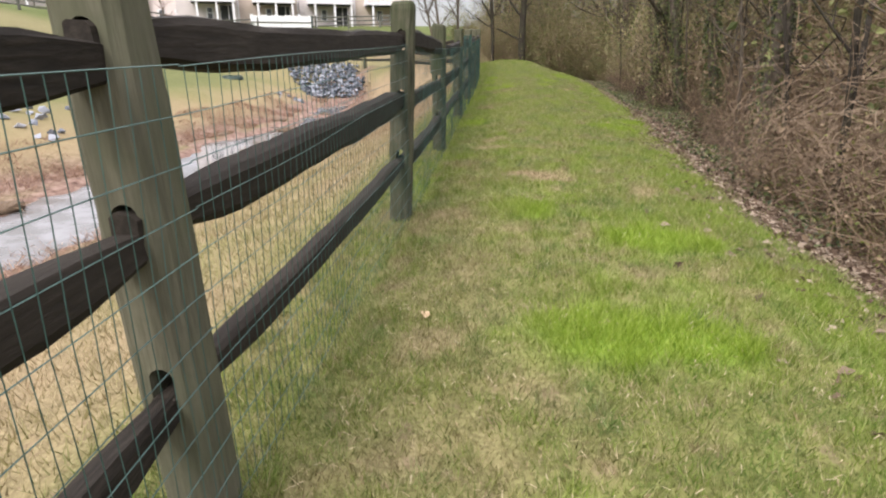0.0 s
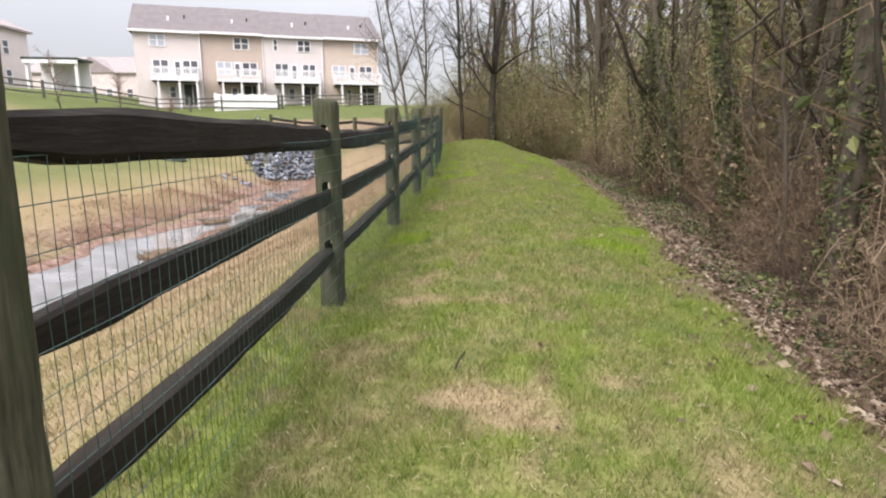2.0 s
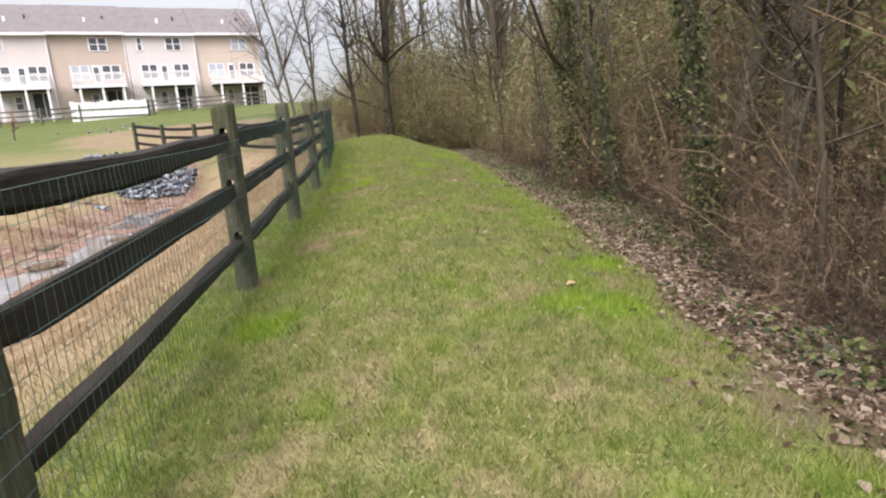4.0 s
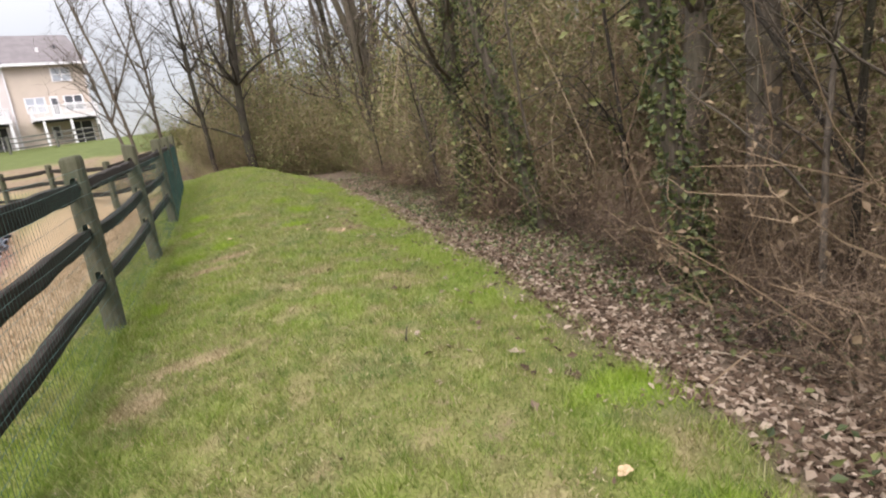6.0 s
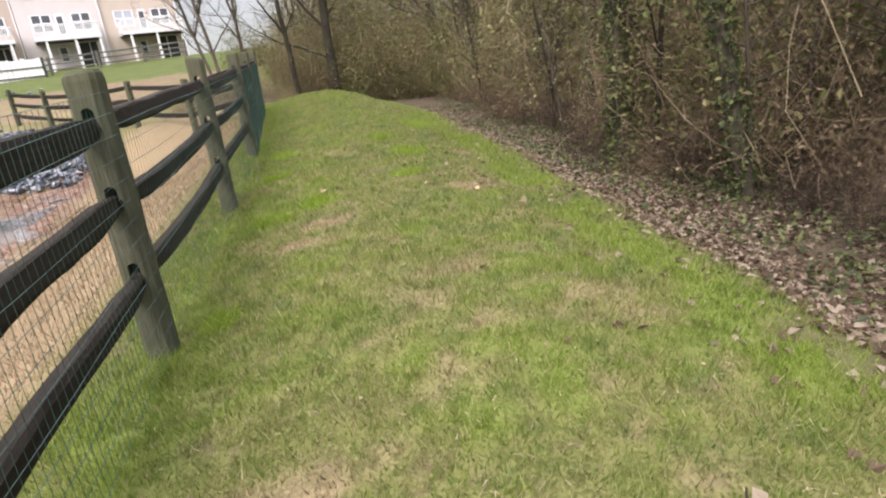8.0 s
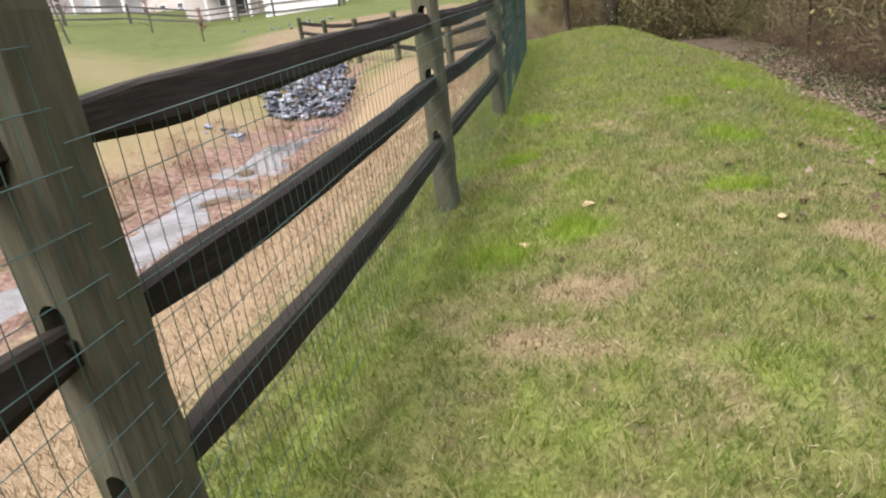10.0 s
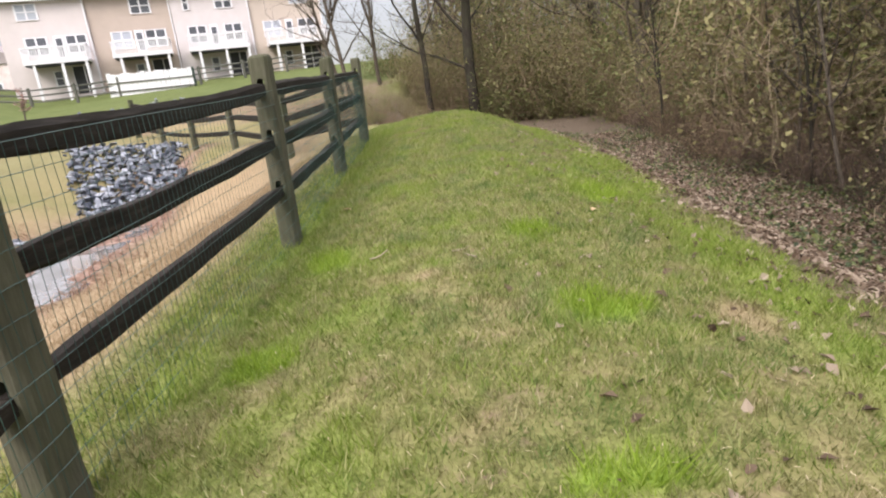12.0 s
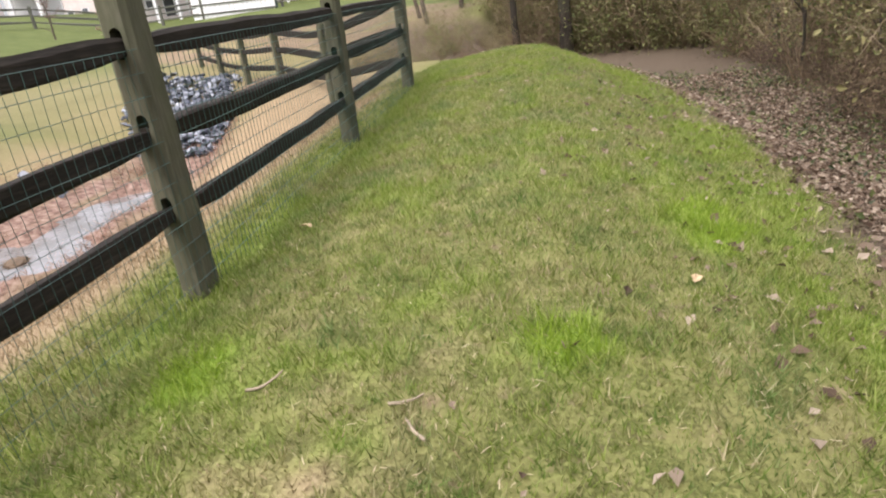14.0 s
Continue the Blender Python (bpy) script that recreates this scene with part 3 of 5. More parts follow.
def build_near_fence():
    rng = random.Random(4)
    fence = tagged(empty("split_rail_fence", pose(0, 0, 0)), "weathered three-rail wooden fence backed with green wire mesh", "fence")
    posts = [post_mesh(rng) for _ in range(5)]
    pts = [(-0.05, -6.1, -0.06), (-0.04, -3.05, -0.06)] + FENCE
    for x, y, z in pts:
        ob = tagged(new("post", posts[rng.randrange(len(posts))]), "grey-green weathered wooden post with slots")
        ob.parent = fence
        tip, lean, turn = rng.uniform(-0.012, 0.012), rng.uniform(-0.012, 0.012), rng.choice((0, math.pi))
        lean = LEAN.get(y, lean) * math.cos(turn)
        ob.location, ob.rotation_euler = (x, y, z), (tip, lean, turn + rng.uniform(-0.05, 0.05))
    for i, (p, q) in enumerate(zip(pts, pts[1:])):
        for k, h in enumerate(HOLES):
            tall = rng.uniform(0.108, 0.136) + (0.006 if k == 2 else 0) - (0.010 if i > 6 else 0) - (0.014 if k == 0 else 0)
            a = (p[0] + LEAN.get(p[1], 0) * h + 0.004, p[1] - 0.09, p[2] + h - 0.025 + rng.uniform(-0.015, 0.01))
            b = (q[0] + LEAN.get(q[1], 0) * h - 0.004, q[1] + 0.09, q[2] + h - 0.02 + rng.uniform(-0.02, 0.01))
            if i == 2 and k > 0:
                a, b, tall = (a[0], a[1], a[2] + 0.035), (b[0], b[1], b[2] + 0.02), tall + 0.012
            if i == 3 and k == 2:
                a = (a[0], a[1], a[2] + 0.035)
            part("rail", rail_mesh(rng, a, b, tall, rng.uniform(0.075, 0.095), i * 3 + k), RAIL, fence, "dark rain-soaked split rail", smooth=False)
        v, f = wire_span(p, q, 1.34 if i == 5 else 1.18, rng, r=0.00115 if i < 8 else 0.0019)
        raw("wire_mesh", v, f, WIRE, fence, "welded green-coated wire mesh")


build_near_fence()


def build_cross_fence():
    """The fence that leaves the corner post and runs off across the field."""
    rng = random.Random(9)
    fence = tagged(empty("split_rail_fence"), "three-rail wooden fence running across the dry field", "fence")
    posts = [post_mesh(rng, 1.38) for _ in range(2)]
    c, u = Vector((-0.25, 24.38, 0)), Vector((math.cos(radians(132)), math.sin(radians(132)), 0))
    pts = []
    for k in range(6):
        p = c + u * 3.05 * k
        z = 0.44 if k == 0 else float(land(p.x, p.y))
        pts.append((p.x, p.y, z))
        if k:
            ob = new("post", posts[k % 2])
            ob.parent = fence
            ob.location, ob.rotation_euler = (p.x, p.y, z), (0, 0, radians(42))
    for i, (p, q) in enumerate(zip(pts, pts[1:])):
        for k, h in enumerate(HOLES):
            e = u * 0.09 if i else Vector((-0.07, 0.09, 0))
            a = Vector((p[0], p[1], p[2] + h - 0.03)) + (e if i == 0 else -e)
            b = Vector((q[0], q[1], q[2] + h - 0.03)) + u * 0.09
            part("rail", rail_mesh(rng, a, b, 0.13, 0.085, 90 + i * 3 + k, 10), RAIL, fence)


build_cross_fence()


# ---------------- town houses ----------------
HL, HR = Vector((-29.9, 56.8, 0)), Vector((-8.85, 65.5, 0))
UDIR = (HR - HL).normalized()
HOUSE_TURN = math.degrees(math.atan2(UDIR.y, UDIR.x))
UNIT = (HR - HL).length / 4
BASE_Z, EAVE = 3.1, 6.75


def lattice(xs, zs, y0, y1):
    """One mesh of crossing bars: xs and zs are (edge, is_bar) runs, the last with no run."""
    bm = bmesh.new()
    nx, nz = len(xs) - 1, len(zs) - 1
    grid = {}

    def vert(i, k, y):
        if (i, k, y) not in grid:
            grid[(i, k, y)] = bm.verts.new((xs[i][0], y, zs[k][0]))
        return grid[(i, k, y)]

    def solid(i, k):
        return 0 <= i < nx and 0 <= k < nz and (xs[i][1] or zs[k][1])

    for i in range(nx):
        for k in range(nz):
            if not solid(i, k):
                continue
            for y in (y0, y1):
                bm.faces.new((vert(i, k, y), vert(i + 1, k, y), vert(i + 1, k + 1, y), vert(i, k + 1, y)))
            for di, dk, a, b in ((-1, 0, (i, k), (i, k + 1)), (1, 0, (i + 1, k), (i + 1, k + 1)), (0, -1, (i, k), (i + 1, k)), (0, 1, (i, k + 1), (i + 1, k + 1))):
                if not solid(i + di, k + dk):
                    bm.faces.new((vert(*a, y0), vert(*b, y0), vert(*b, y1), vert(*a, y1)))
    bmesh.ops.recalc_face_normals(bm, faces=bm.faces)
    return bm


def window(parent, x, z, w, h, y=0.0, sashes=2, name="window", blind=False):
    """Sashes side by side: white frame, bars, dark glass."""
    t = 0.06
    cell = w / sashes
    xs = []
    for k in range(sashes):
        a = x + k * cell
        xs += [(a - t, True), (a + t, False)]
    xs += [(x + w - t, True), (x + w + t, False)]
    zs = [(z - t, True), (z, False), (z + 0.47 * h, True), (z + 0.54 * h, False), (z + h, True), (z + h + t, False)]
    win = part(name, lattice(xs, zs, y - 0.07, y - 0.01), TRIM, parent, "white double-hung window")
    for k in range(sashes):
        for half in (0, 1):
            z0 = z + (0.51 * h if half else -0.01)
            z1 = z + (h + 0.01 if half else 0.5 * h)
            part("pane", boxes((x + k * cell + 0.03, x + (k + 1) * cell - 0.03, y - 0.03, y - 0.012, z0, z1)), BLIND if blind and (half or sashes > 1) else PANE, win)
    return win


def town_house(i, deck_x, columns, top, mid, doors, siding_mat, label):
    """One unit of the row: x along the front, y into the house, z up from the ground."""
    o = HL + UDIR * UNIT * i
    step = 0.12 if i % 2 else 0.0
    h = tagged(empty("town_house", pose(o.x, o.y, BASE_Z, 0, 0, HOUSE_TURN)), label, "house", "row of town houses")
    wall = boxes((0.01, UNIT - 0.01, step, 10, -1.2, EAVE))
    part("wall", wall, siding_mat, h)
    roof = bmesh.new()
    x0, x1 = (-0.3 if i == 0 else 0.0), UNIT + (0.3 if i == 3 else 0.0)
    rz = 0.06 * (i % 2)
    prof = [(-0.35, EAVE - 0.02 + rz), (5.0, EAVE + 3.0 + rz), (10.35, EAVE - 0.02 + rz), (10.35, EAVE - 0.22 + rz), (-0.35, EAVE - 0.22 + rz)]
    rings = [[roof.verts.new((x, y, z)) for y, z in prof] for x in (x0, x1)]
    for j in range(5):
        roof.faces.new((rings[0][j], rings[0][(j + 1) % 5], rings[1][(j + 1) % 5], rings[1][j]))
    roof.faces.new(rings[0])
    roof.faces.new(rings[1][::-1])
    bmesh.ops.recalc_face_normals(roof, faces=roof.faces)
    rf = part("roof", roof, SHINGLE, h, "mauve-brown shingled roof")
    part("fascia", boxes((x0, x1, -0.42, -0.353, EAVE - 0.26 + rz, EAVE - 0.04 + rz)), TRIM, rf)
    part("vent_pipe", boxes((UNIT * 0.5, UNIT * 0.5 + 0.2, 1.6, 1.8, EAVE + 0.9, EAVE + 1.5)), TRIM, rf)
    part("vent_pipe", boxes((UNIT * 0.75, UNIT * 0.75 + 0.15, 2.2, 2.35, EAVE + 1.3, EAVE + 1.75)), DARK_IN, rf)
    for x, w, n in top:
        window(h, x, EAVE - 1.42, w, 0.98, step, n, blind=(i in (0, 3)))
    for x, w, n in mid:
        window(h, x, 2.95, w, 1.12, step, n, blind=(i in (1, 3) and x < 2))
    for x in doors:
        d = part("balcony_door", boxes((x, x + 0.62, step - 0.06, step - 0.01, 2.45, 4.15)), TRIM, h)
        part("pane", boxes((x + 0.12, x + 0.5, step - 0.08, step - 0.062, 2.7, 3.95)), PANE, d)
    # ground floor: sliding door and small window under the deck
    sd = part("patio_door", boxes((columns[1] + 0.25, columns[2] - 0.15, step - 0.05, step - 0.01, 0.05, 1.95)), DARK_IN, h)
    part("door_frame", boxes((columns[1] + 0.95, columns[1] + 1.03, step - 0.08, step - 0.052, 0.05, 1.95), (columns[1] + 0.2, columns[1] + 0.26, step - 0.08, step - 0.052, 0.05, 1.95), (columns[2] - 0.16, columns[2] - 0.1, step - 0.08, step - 0.052, 0.05, 1.95)), TRIM, sd)
    window(h, columns[0] + 0.75, 0.75, 0.55, 0.95, step, 1)
    # deck
    dx0, dx1 = deck_x
    dy = -1.9
    deck = part("deck", boxes((dx0, dx1, dy, step - 0.02, 2.16, 2.4)), TRIM, h, "white-railed timber deck")
    # dark slab added below the deck stands in for shade on its underside
    part("deck_skirt", boxes((dx0 + 0.1, dx1 - 0.1, dy + 0.1, step - 0.05, 2.06, 2.155)), DARK_IN, deck)
    part("top_rail", boxes((dx0, dx1, dy, dy + 0.08, 3.2, 3.28), (dx0, dx0 + 0.08, dy + 0.085, step - 0.02, 3.2, 3.28), (dx1 - 0.08, dx1, dy + 0.085, step - 0.02, 3.2, 3.28)), TRIM, deck)
    bal = bmesh.new()
    for k in range(int((dx1 - dx0) / 0.13)):
        box(bal, dx0 + 0.03 + k * 0.13, dx0 + 0.095 + k * 0.13, dy + 0.02, dy + 0.06, 2.405, 3.195)
    for k in range(13):
        for x in (dx0 + 0.02, dx1 - 0.06):
            box(bal, x, x + 0.04, dy + 0.15 + k * 0.13, dy + 0.21 + k * 0.13, 2.405, 3.195)
    part("railing", bal, TRIM, deck)
    for x in columns:
        part("column", boxes((x - 0.09, x + 0.09, dy + 0.06, dy + 0.24, -0.6, 2.155)), TRIM, h)
    part("downspout", boxes((UNIT - 0.14, UNIT - 0.05, step - 0.1, step - 0.015, 0, EAVE - 0.25)), TRIM, h)


town_house(0, (1.35, 5.4), (1.95, 3.7, 5.2), [(1.35, 1.3, 2)], [(1.45, 1.35, 2), (4.0, 1.35, 2)], [3.25], SIDING[0], "cream three-storey town house with white rear deck")
town_house(1, (1.25, 5.25), (1.75, 3.4, 4.95), [(2.95, 1.35, 2)], [(1.3, 1.35, 2), (3.6, 1.4, 2)], [2.85], SIDING[1], "tan three-storey town house with white rear deck")
town_house(2, (0.75, 5.15), (1.45, 3.35, 5.0), [(0.9, 0.4, 1), (3.2, 1.25, 2)], [(0.95, 1.3, 2), (3.6, 1.3, 2)], [2.5], SIDING[2], "pale three-storey town house with white rear deck")
town_house(3, (0.9, 5.6), (1.5, 3.4, 5.35), [(3.2, 1.35, 2)], [(0.9, 1.35, 2), (3.65, 1.35, 2)], [2.6], SIDING[3], "beige end town house with white rear deck")


def build_vinyl_fence():
    f = tagged(empty("privacy_fence", pose(HL.x, HL.y, 0, 0, 0, HOUSE_TURN)), "white vinyl privacy fence behind the tan house", "fence")
    x0, x1, y = 6.6, 12.0, -5.2
    n = 18
    w = (x1 - x0) / n
    for k in range(n):
        sag = 0.12 * abs(math.sin(k * 0.9))
        part("panel", boxes((x0 + k * w + 0.01, x0 + (k + 1) * w - 0.01, y, y + 0.05, 2.35, 4.05 - sag)), VINYL, f)
    part("end_post", boxes((x1, x1 + 0.16, y - 0.02, y + 0.12, 2.3, 4.0)), METAL_DARK, f)
    part("rail", boxes((x0, x1, y - 0.05, y - 0.004, 2.75, 2.85), (x0, x1, y - 0.05, y - 0.004, 3.35, 3.43)), FAR_RAIL, f)


build_vinyl_fence()


def far_fence(points, label, spacing=2.6, height=1.25):
    """A distant post-and-rail fence following the land."""
    rng = random.Random(len(points) * 7 + 1)
    f = tagged(empty("split_rail_fence"), label, "fence")
    post_me = None
    line = []
    for a, b in zip(points, points[1:]):
        a, b = Vector(a), Vector(b)
        n = max(1, int((b - a).length / spacing))
        line += [a.lerp(b, k / n) for k in range(n)]
    line.append(Vector(points[-1]))
    zs = [float(land(p.x, p.y)) for p in line]
    for p, z in zip(line, zs):
        if post_me is None:
            ob = part("post", boxes((-0.08, 0.08, -0.08, 0.08, -0.3, height), bevel=0.02), FAR_RAIL, f)
            post_me = ob.data
        else:
            ob = new("post", post_me)
            ob.parent = f
        ob.location = (p.x, p.y, z)
    for i in range(len(line) - 1):
        for h in (0.35, 0.72, 1.08):
            part("rail", rail_mesh(rng, (line[i].x, line[i].y, zs[i] + h), (line[i + 1].x, line[i + 1].y, zs[i + 1] + h), 0.12, 0.07, i + h, 3), FAR_RAIL, f)


far_fence([(-36, 33), (-31.5, 39), (-29.6, 44), (-29.0, 49), (-26, 52.6), (-16.5, 57), (-8, 60.5)], "grey post-and-rail fence along the grassy hill")


def far_house(x, y, turn, w, d, h, wall_mat, gable, label):
    z = float(land(x, y)) - 0.3
    t = tagged(empty("house", pose(x, y, z, 0, 0, turn)), label, "house")
    part("wall", boxes((0, w, 0, d, -1, h)), wall_mat, t)
    roof = bmesh.new()
    prof = [(-0.4, h), (d / 2, h + 2.6), (d + 0.4, h), (d + 0.4, h - 0.2), (-0.4, h - 0.2)]
    rings = [[roof.verts.new((xx, yy, zz)) for yy, zz in prof] for xx in (-0.4, w + 0.4)]
    for j in range(5):
        roof.faces.new((rings[0][j], rings[0][(j + 1) % 5], rings[1][(j + 1) % 5], rings[1][j]))
    roof.faces.new(rings[0])
    roof.faces.new(rings[1][::-1])
    bmesh.ops.recalc_face_normals(roof, faces=roof.faces)
    part("roof", roof, FAR_SHINGLE, t)
    for gx, gw in gable:
        g = bmesh.new()
        pr = [(gx - gw / 2 - 0.2, h - 0.1), (gx, h + gw * 0.32), (gx + gw / 2 + 0.2, h - 0.1)]
        r2 = [[g.verts.new((xx, yy, zz)) for xx, zz in pr] for yy in (-0.9, d / 2)]
        for j in range(3):
            g.faces.new((r2[0][j], r2[0][(j + 1) % 3], r2[1][(j + 1) % 3], r2[1][j]))
        g.faces.new(r2[0])
        g.faces.new(r2[1][::-1])
        bmesh.ops.recalc_face_normals(g, faces=g.faces)
        part("gable", g, FAR_SHINGLE, t)
        part("gable_wall", boxes((gx - gw / 2, gx + gw / 2, -0.7, -0.01, -1, h - 0.105)), wall_mat, t)
    n = int(w / 2.6)
    gset = [(g[0] - g[1] / 2 - 0.9, g[0] + g[1] / 2 + 0.1) for g in gable]
    for k in range(n):
        wx = 0.9 + k * 2.6
        yy = -0.7 if any(a < wx < b for a, b in gset) else 0.0
        for wz in ((1.0, 3.7) if h > 5 else (1.0,)):
            if wz + 1.2 < h:
                window(t, wx, wz, 0.9, 1.2, yy, 1)
    return t


far_house(-63.5, 88, 4, 20, 9, 4.6, BRICKISH, [(9.5, 6.5)], "low brick-and-siding house with a gabled brown roof")
tall_house = far_house(-43.2, 57.2, 97, 5, 11, 6.2, SIDING[0], [], "tall cream house at the top of the hill")
part("porch_roof", boxes((-2.2, -0.4, 0.3, 5.0, 2.5, 2.75)), METAL_DARK, tall_house)
part("porch_post", boxes((-2.1, -1.95, 0.5, 0.65, -0.3, 2.495)), TRIM, tall_house)
part("porch_post", boxes((-2.1, -1.95, 4.6, 4.75, -0.3, 2.495)), TRIM, tall_house)


def patio_cover():
    x, y = -38.4, 58.5
    z = float(land(x, y))
    t = tagged(empty("carport", pose(x, y, z, 0, 0, 12)), "white open porch with a dark flat roof", "porch")
    part("roof", boxes((-2.4, 2.4, -1.6, 2.0, 2.75, 2.95)), METAL_DARK, t)
    part("fascia", boxes((-2.35, 2.35, -1.58, -1.5, 2.4, 2.745)), TRIM, t)
    for px in (-2.1, 0.0, 2.1):
        part("column", boxes((px - 0.12, px + 0.12, -1.4, -1.16, -0.4, 2.745)), TRIM, t)
    part("back_wall", boxes((-2.2, 2.2, 1.5, 1.7, -0.4, 2.745)), TRIM, t)


patio_cover()


# ---------------- stones at the stream's head ----------------
def stone_meshes(n, rng):
    out = []
    for k in range(n):
        bm = bmesh.new()
        pts = [Vector((rng.gauss(0, 1), rng.gauss(0, 1), rng.gauss(0, 1))).normalized() for _ in range(11)]
        for p in pts:
            bm.verts.new((p.x * rng.uniform(0.8, 1.1), p.y * rng.uniform(0.6, 0.9), p.z * rng.uniform(0.4, 0.7)))
        r = bmesh.ops.convex_hull(bm, input=bm.verts)
        bmesh.ops.delete(bm, geom=[v for v in r["geom_interior"] if isinstance(v, bmesh.types.BMVert)], context="VERTS")
        me = bpy.data.meshes.new("stone")
        bm.to_mesh(me)
        bm.free()
        me.materials.append(STONE)
        out.append(me)
    return out


def build_riprap():
    rng = random.Random(12)
    pile = tagged(empty("stone_pile"), "heap of broken blue-grey stones at the head of the stream", "rocks")
    shapes = stone_meshes(10, rng)
    top_l, top_r, bot_l, bot_r = Vector((-12.4, 34.6)), Vector((-7.3, 32.4)), Vector((-8.9, 28.9)), Vector((-5.9, 28.3))
    for k in range(300):
        a, b = rng.random(), rng.random() ** 0.9
        p = top_l.lerp(top_r, a).lerp(bot_l.lerp(bot_r, a), b) + Vector((rng.gauss(0, 0.12), rng.gauss(0, 0.12)))
        s = rng.uniform(0.10, 0.20)
        ob = new("stone", rng.choice(shapes))
        ob.parent = pile
        ob.matrix_basis = Matrix.LocRotScale((p.x, p.y, float(land(p.x, p.y)) + s * rng.uniform(0.1, 0.6) + 0.08 * math.sin(math.pi * a)), Euler((rng.uniform(-0.5, 0.5), rng.uniform(-0.5, 0.5), rng.uniform(0, 6.3))), (s * 1.15, s, s * 0.7))
    rubble = bmesh.new()
    for k in range(600):
        a, b = rng.random(), rng.random() ** 0.9
        p = top_l.lerp(top_r, a).lerp(bot_l.lerp(bot_r, a), b) + Vector((rng.gauss(0, 0.15), rng.gauss(0, 0.15)))
        s = rng.uniform(0.06, 0.17)
        k0 = len(rubble.verts)
        rubble.from_mesh(rng.choice(shapes))
        rubble.verts.ensure_lookup_table()
        m = Matrix.LocRotScale((p.x, p.y, float(land(p.x, p.y)) + s * rng.uniform(0.2, 1.3)), Euler((rng.uniform(-0.6, 0.6), rng.uniform(-0.6, 0.6), rng.uniform(0, 6.3))), (s * 1.2, s, s * 0.7))
        bmesh.ops.transform(rubble, matrix=m, verts=rubble.verts[k0:])
    tagged(part("rubble", rubble, RUBBLE, pile), kind="stuff")
    for cx, cy, n, sp, lab in ((-10.6, 12.5, 26, 0.9, "loose grey stones on the muddy bank"), (-8.6, 26.0, 9, 0.35, "few grey stones lying in dry grass"), (-15.5, 47, 14, 1.2, "scattered pale stones on the lawn")):
        small = tagged(empty("stone_pile"), lab, "rocks")
        for k in range(n):
            x, y, s = cx + rng.gauss(0, sp), cy + rng.gauss(0, sp * 0.8), rng.uniform(0.08, 0.2)
            ob = new("stone", rng.choice(shapes))
            ob.parent = small
            ob.matrix_basis = Matrix.LocRotScale((x, y, float(land(x, y)) + s * 0.3), Euler((rng.uniform(-0.4, 0.4), rng.uniform(-0.4, 0.4), rng.uniform(0, 6.3))), (s, s, s))


build_riprap()


# ---------------- trees and thicket ----------------
class Twigs:
    """Collects tapered tubes into one mesh."""

    def __init__(self, sides=5):
        self.v, self.f, self.k = [], [], sides

    def tube(self, pts, radii, sides=None):
        k = sides or self.k
        pts = np.array(pts, float)
        tang = np.gradient(pts, axis=0)
        tang /= np.linalg.norm(tang, axis=1)[:, None] + 1e-9
        ref = np.array([0.31, 0.95, 0.1]) if abs(tang[0][2]) > 0.5 else np.array([0, 0, 1.0])
        s1 = np.cross(tang, ref)
        s1 /= np.linalg.norm(s1, axis=1)[:, None] + 1e-9
        s2 = np.cross(tang, s1)
        start = sum(len(a) for a in self.v)
        ang = np.arange(k) * 2 * np.pi / k
        ring = pts[:, None] + np.array(radii)[:, None, None] * (np.cos(ang)[None, :, None] * s1[:, None] + np.sin(ang)[None, :, None] * s2[:, None])
        self.v.append(ring.reshape(-1, 3))
        n = len(pts)
        base = start + (np.arange(n - 1) * k)[:, None]
        j = np.arange(k)[None]
        j2 = (np.arange(k) + 1)[None] % k
        self.f.append(np.stack([base + j, base + j2, base + j2 + k, base + j + k], -1).reshape(-1, 4))

    def strip(self, pts, width):
        """A thin twig: a narrow folded ribbon."""
        pts = np.array(pts, float)
        d = pts[-1] - pts[0]
        s = np.cross(d, (0.3, 0.5, 0.8))
        s = s / (np.linalg.norm(s) + 1e-9) * width
        n = len(pts)
        start = sum(len(a) for a in self.v)
        k = np.linspace(1, 0.35, n)[:, None]
        self.v.append(np.stack([pts - s * k, pts + s * k], 1).reshape(-1, 3))
        b = start + 2 * np.arange(n - 1)[:, None]
        self.f.append(np.concatenate([b, b + 1, b + 3, b + 2], 1))

    def make(self, name, mat, parent, label="", smooth=True):
        if not self.v:
            return None
        return raw(name, np.concatenate(self.v), np.concatenate(self.f), mat, parent, label, smooth)


def wander(rng, start, direction, length, n, jitter, up=0.0, limit=None):
    p, d = np.array(start, float), np.array(direction, float)
    out = [p.copy()]
    for _ in range(n):
        d = d + np.array([rng.gauss(0, jitter), rng.gauss(0, jitter), rng.gauss(0, jitter) + up])
        if limit:
            far = math.hypot(p[0], p[1]) / limit
            if far > 0.6:
                d[:2] -= p[:2] / limit * (far - 0.6) * 1.6
        d /= np.linalg.norm(d)
        p = p + d * (length / n)
        out.append(p.copy())
    return out


STEMS = {}


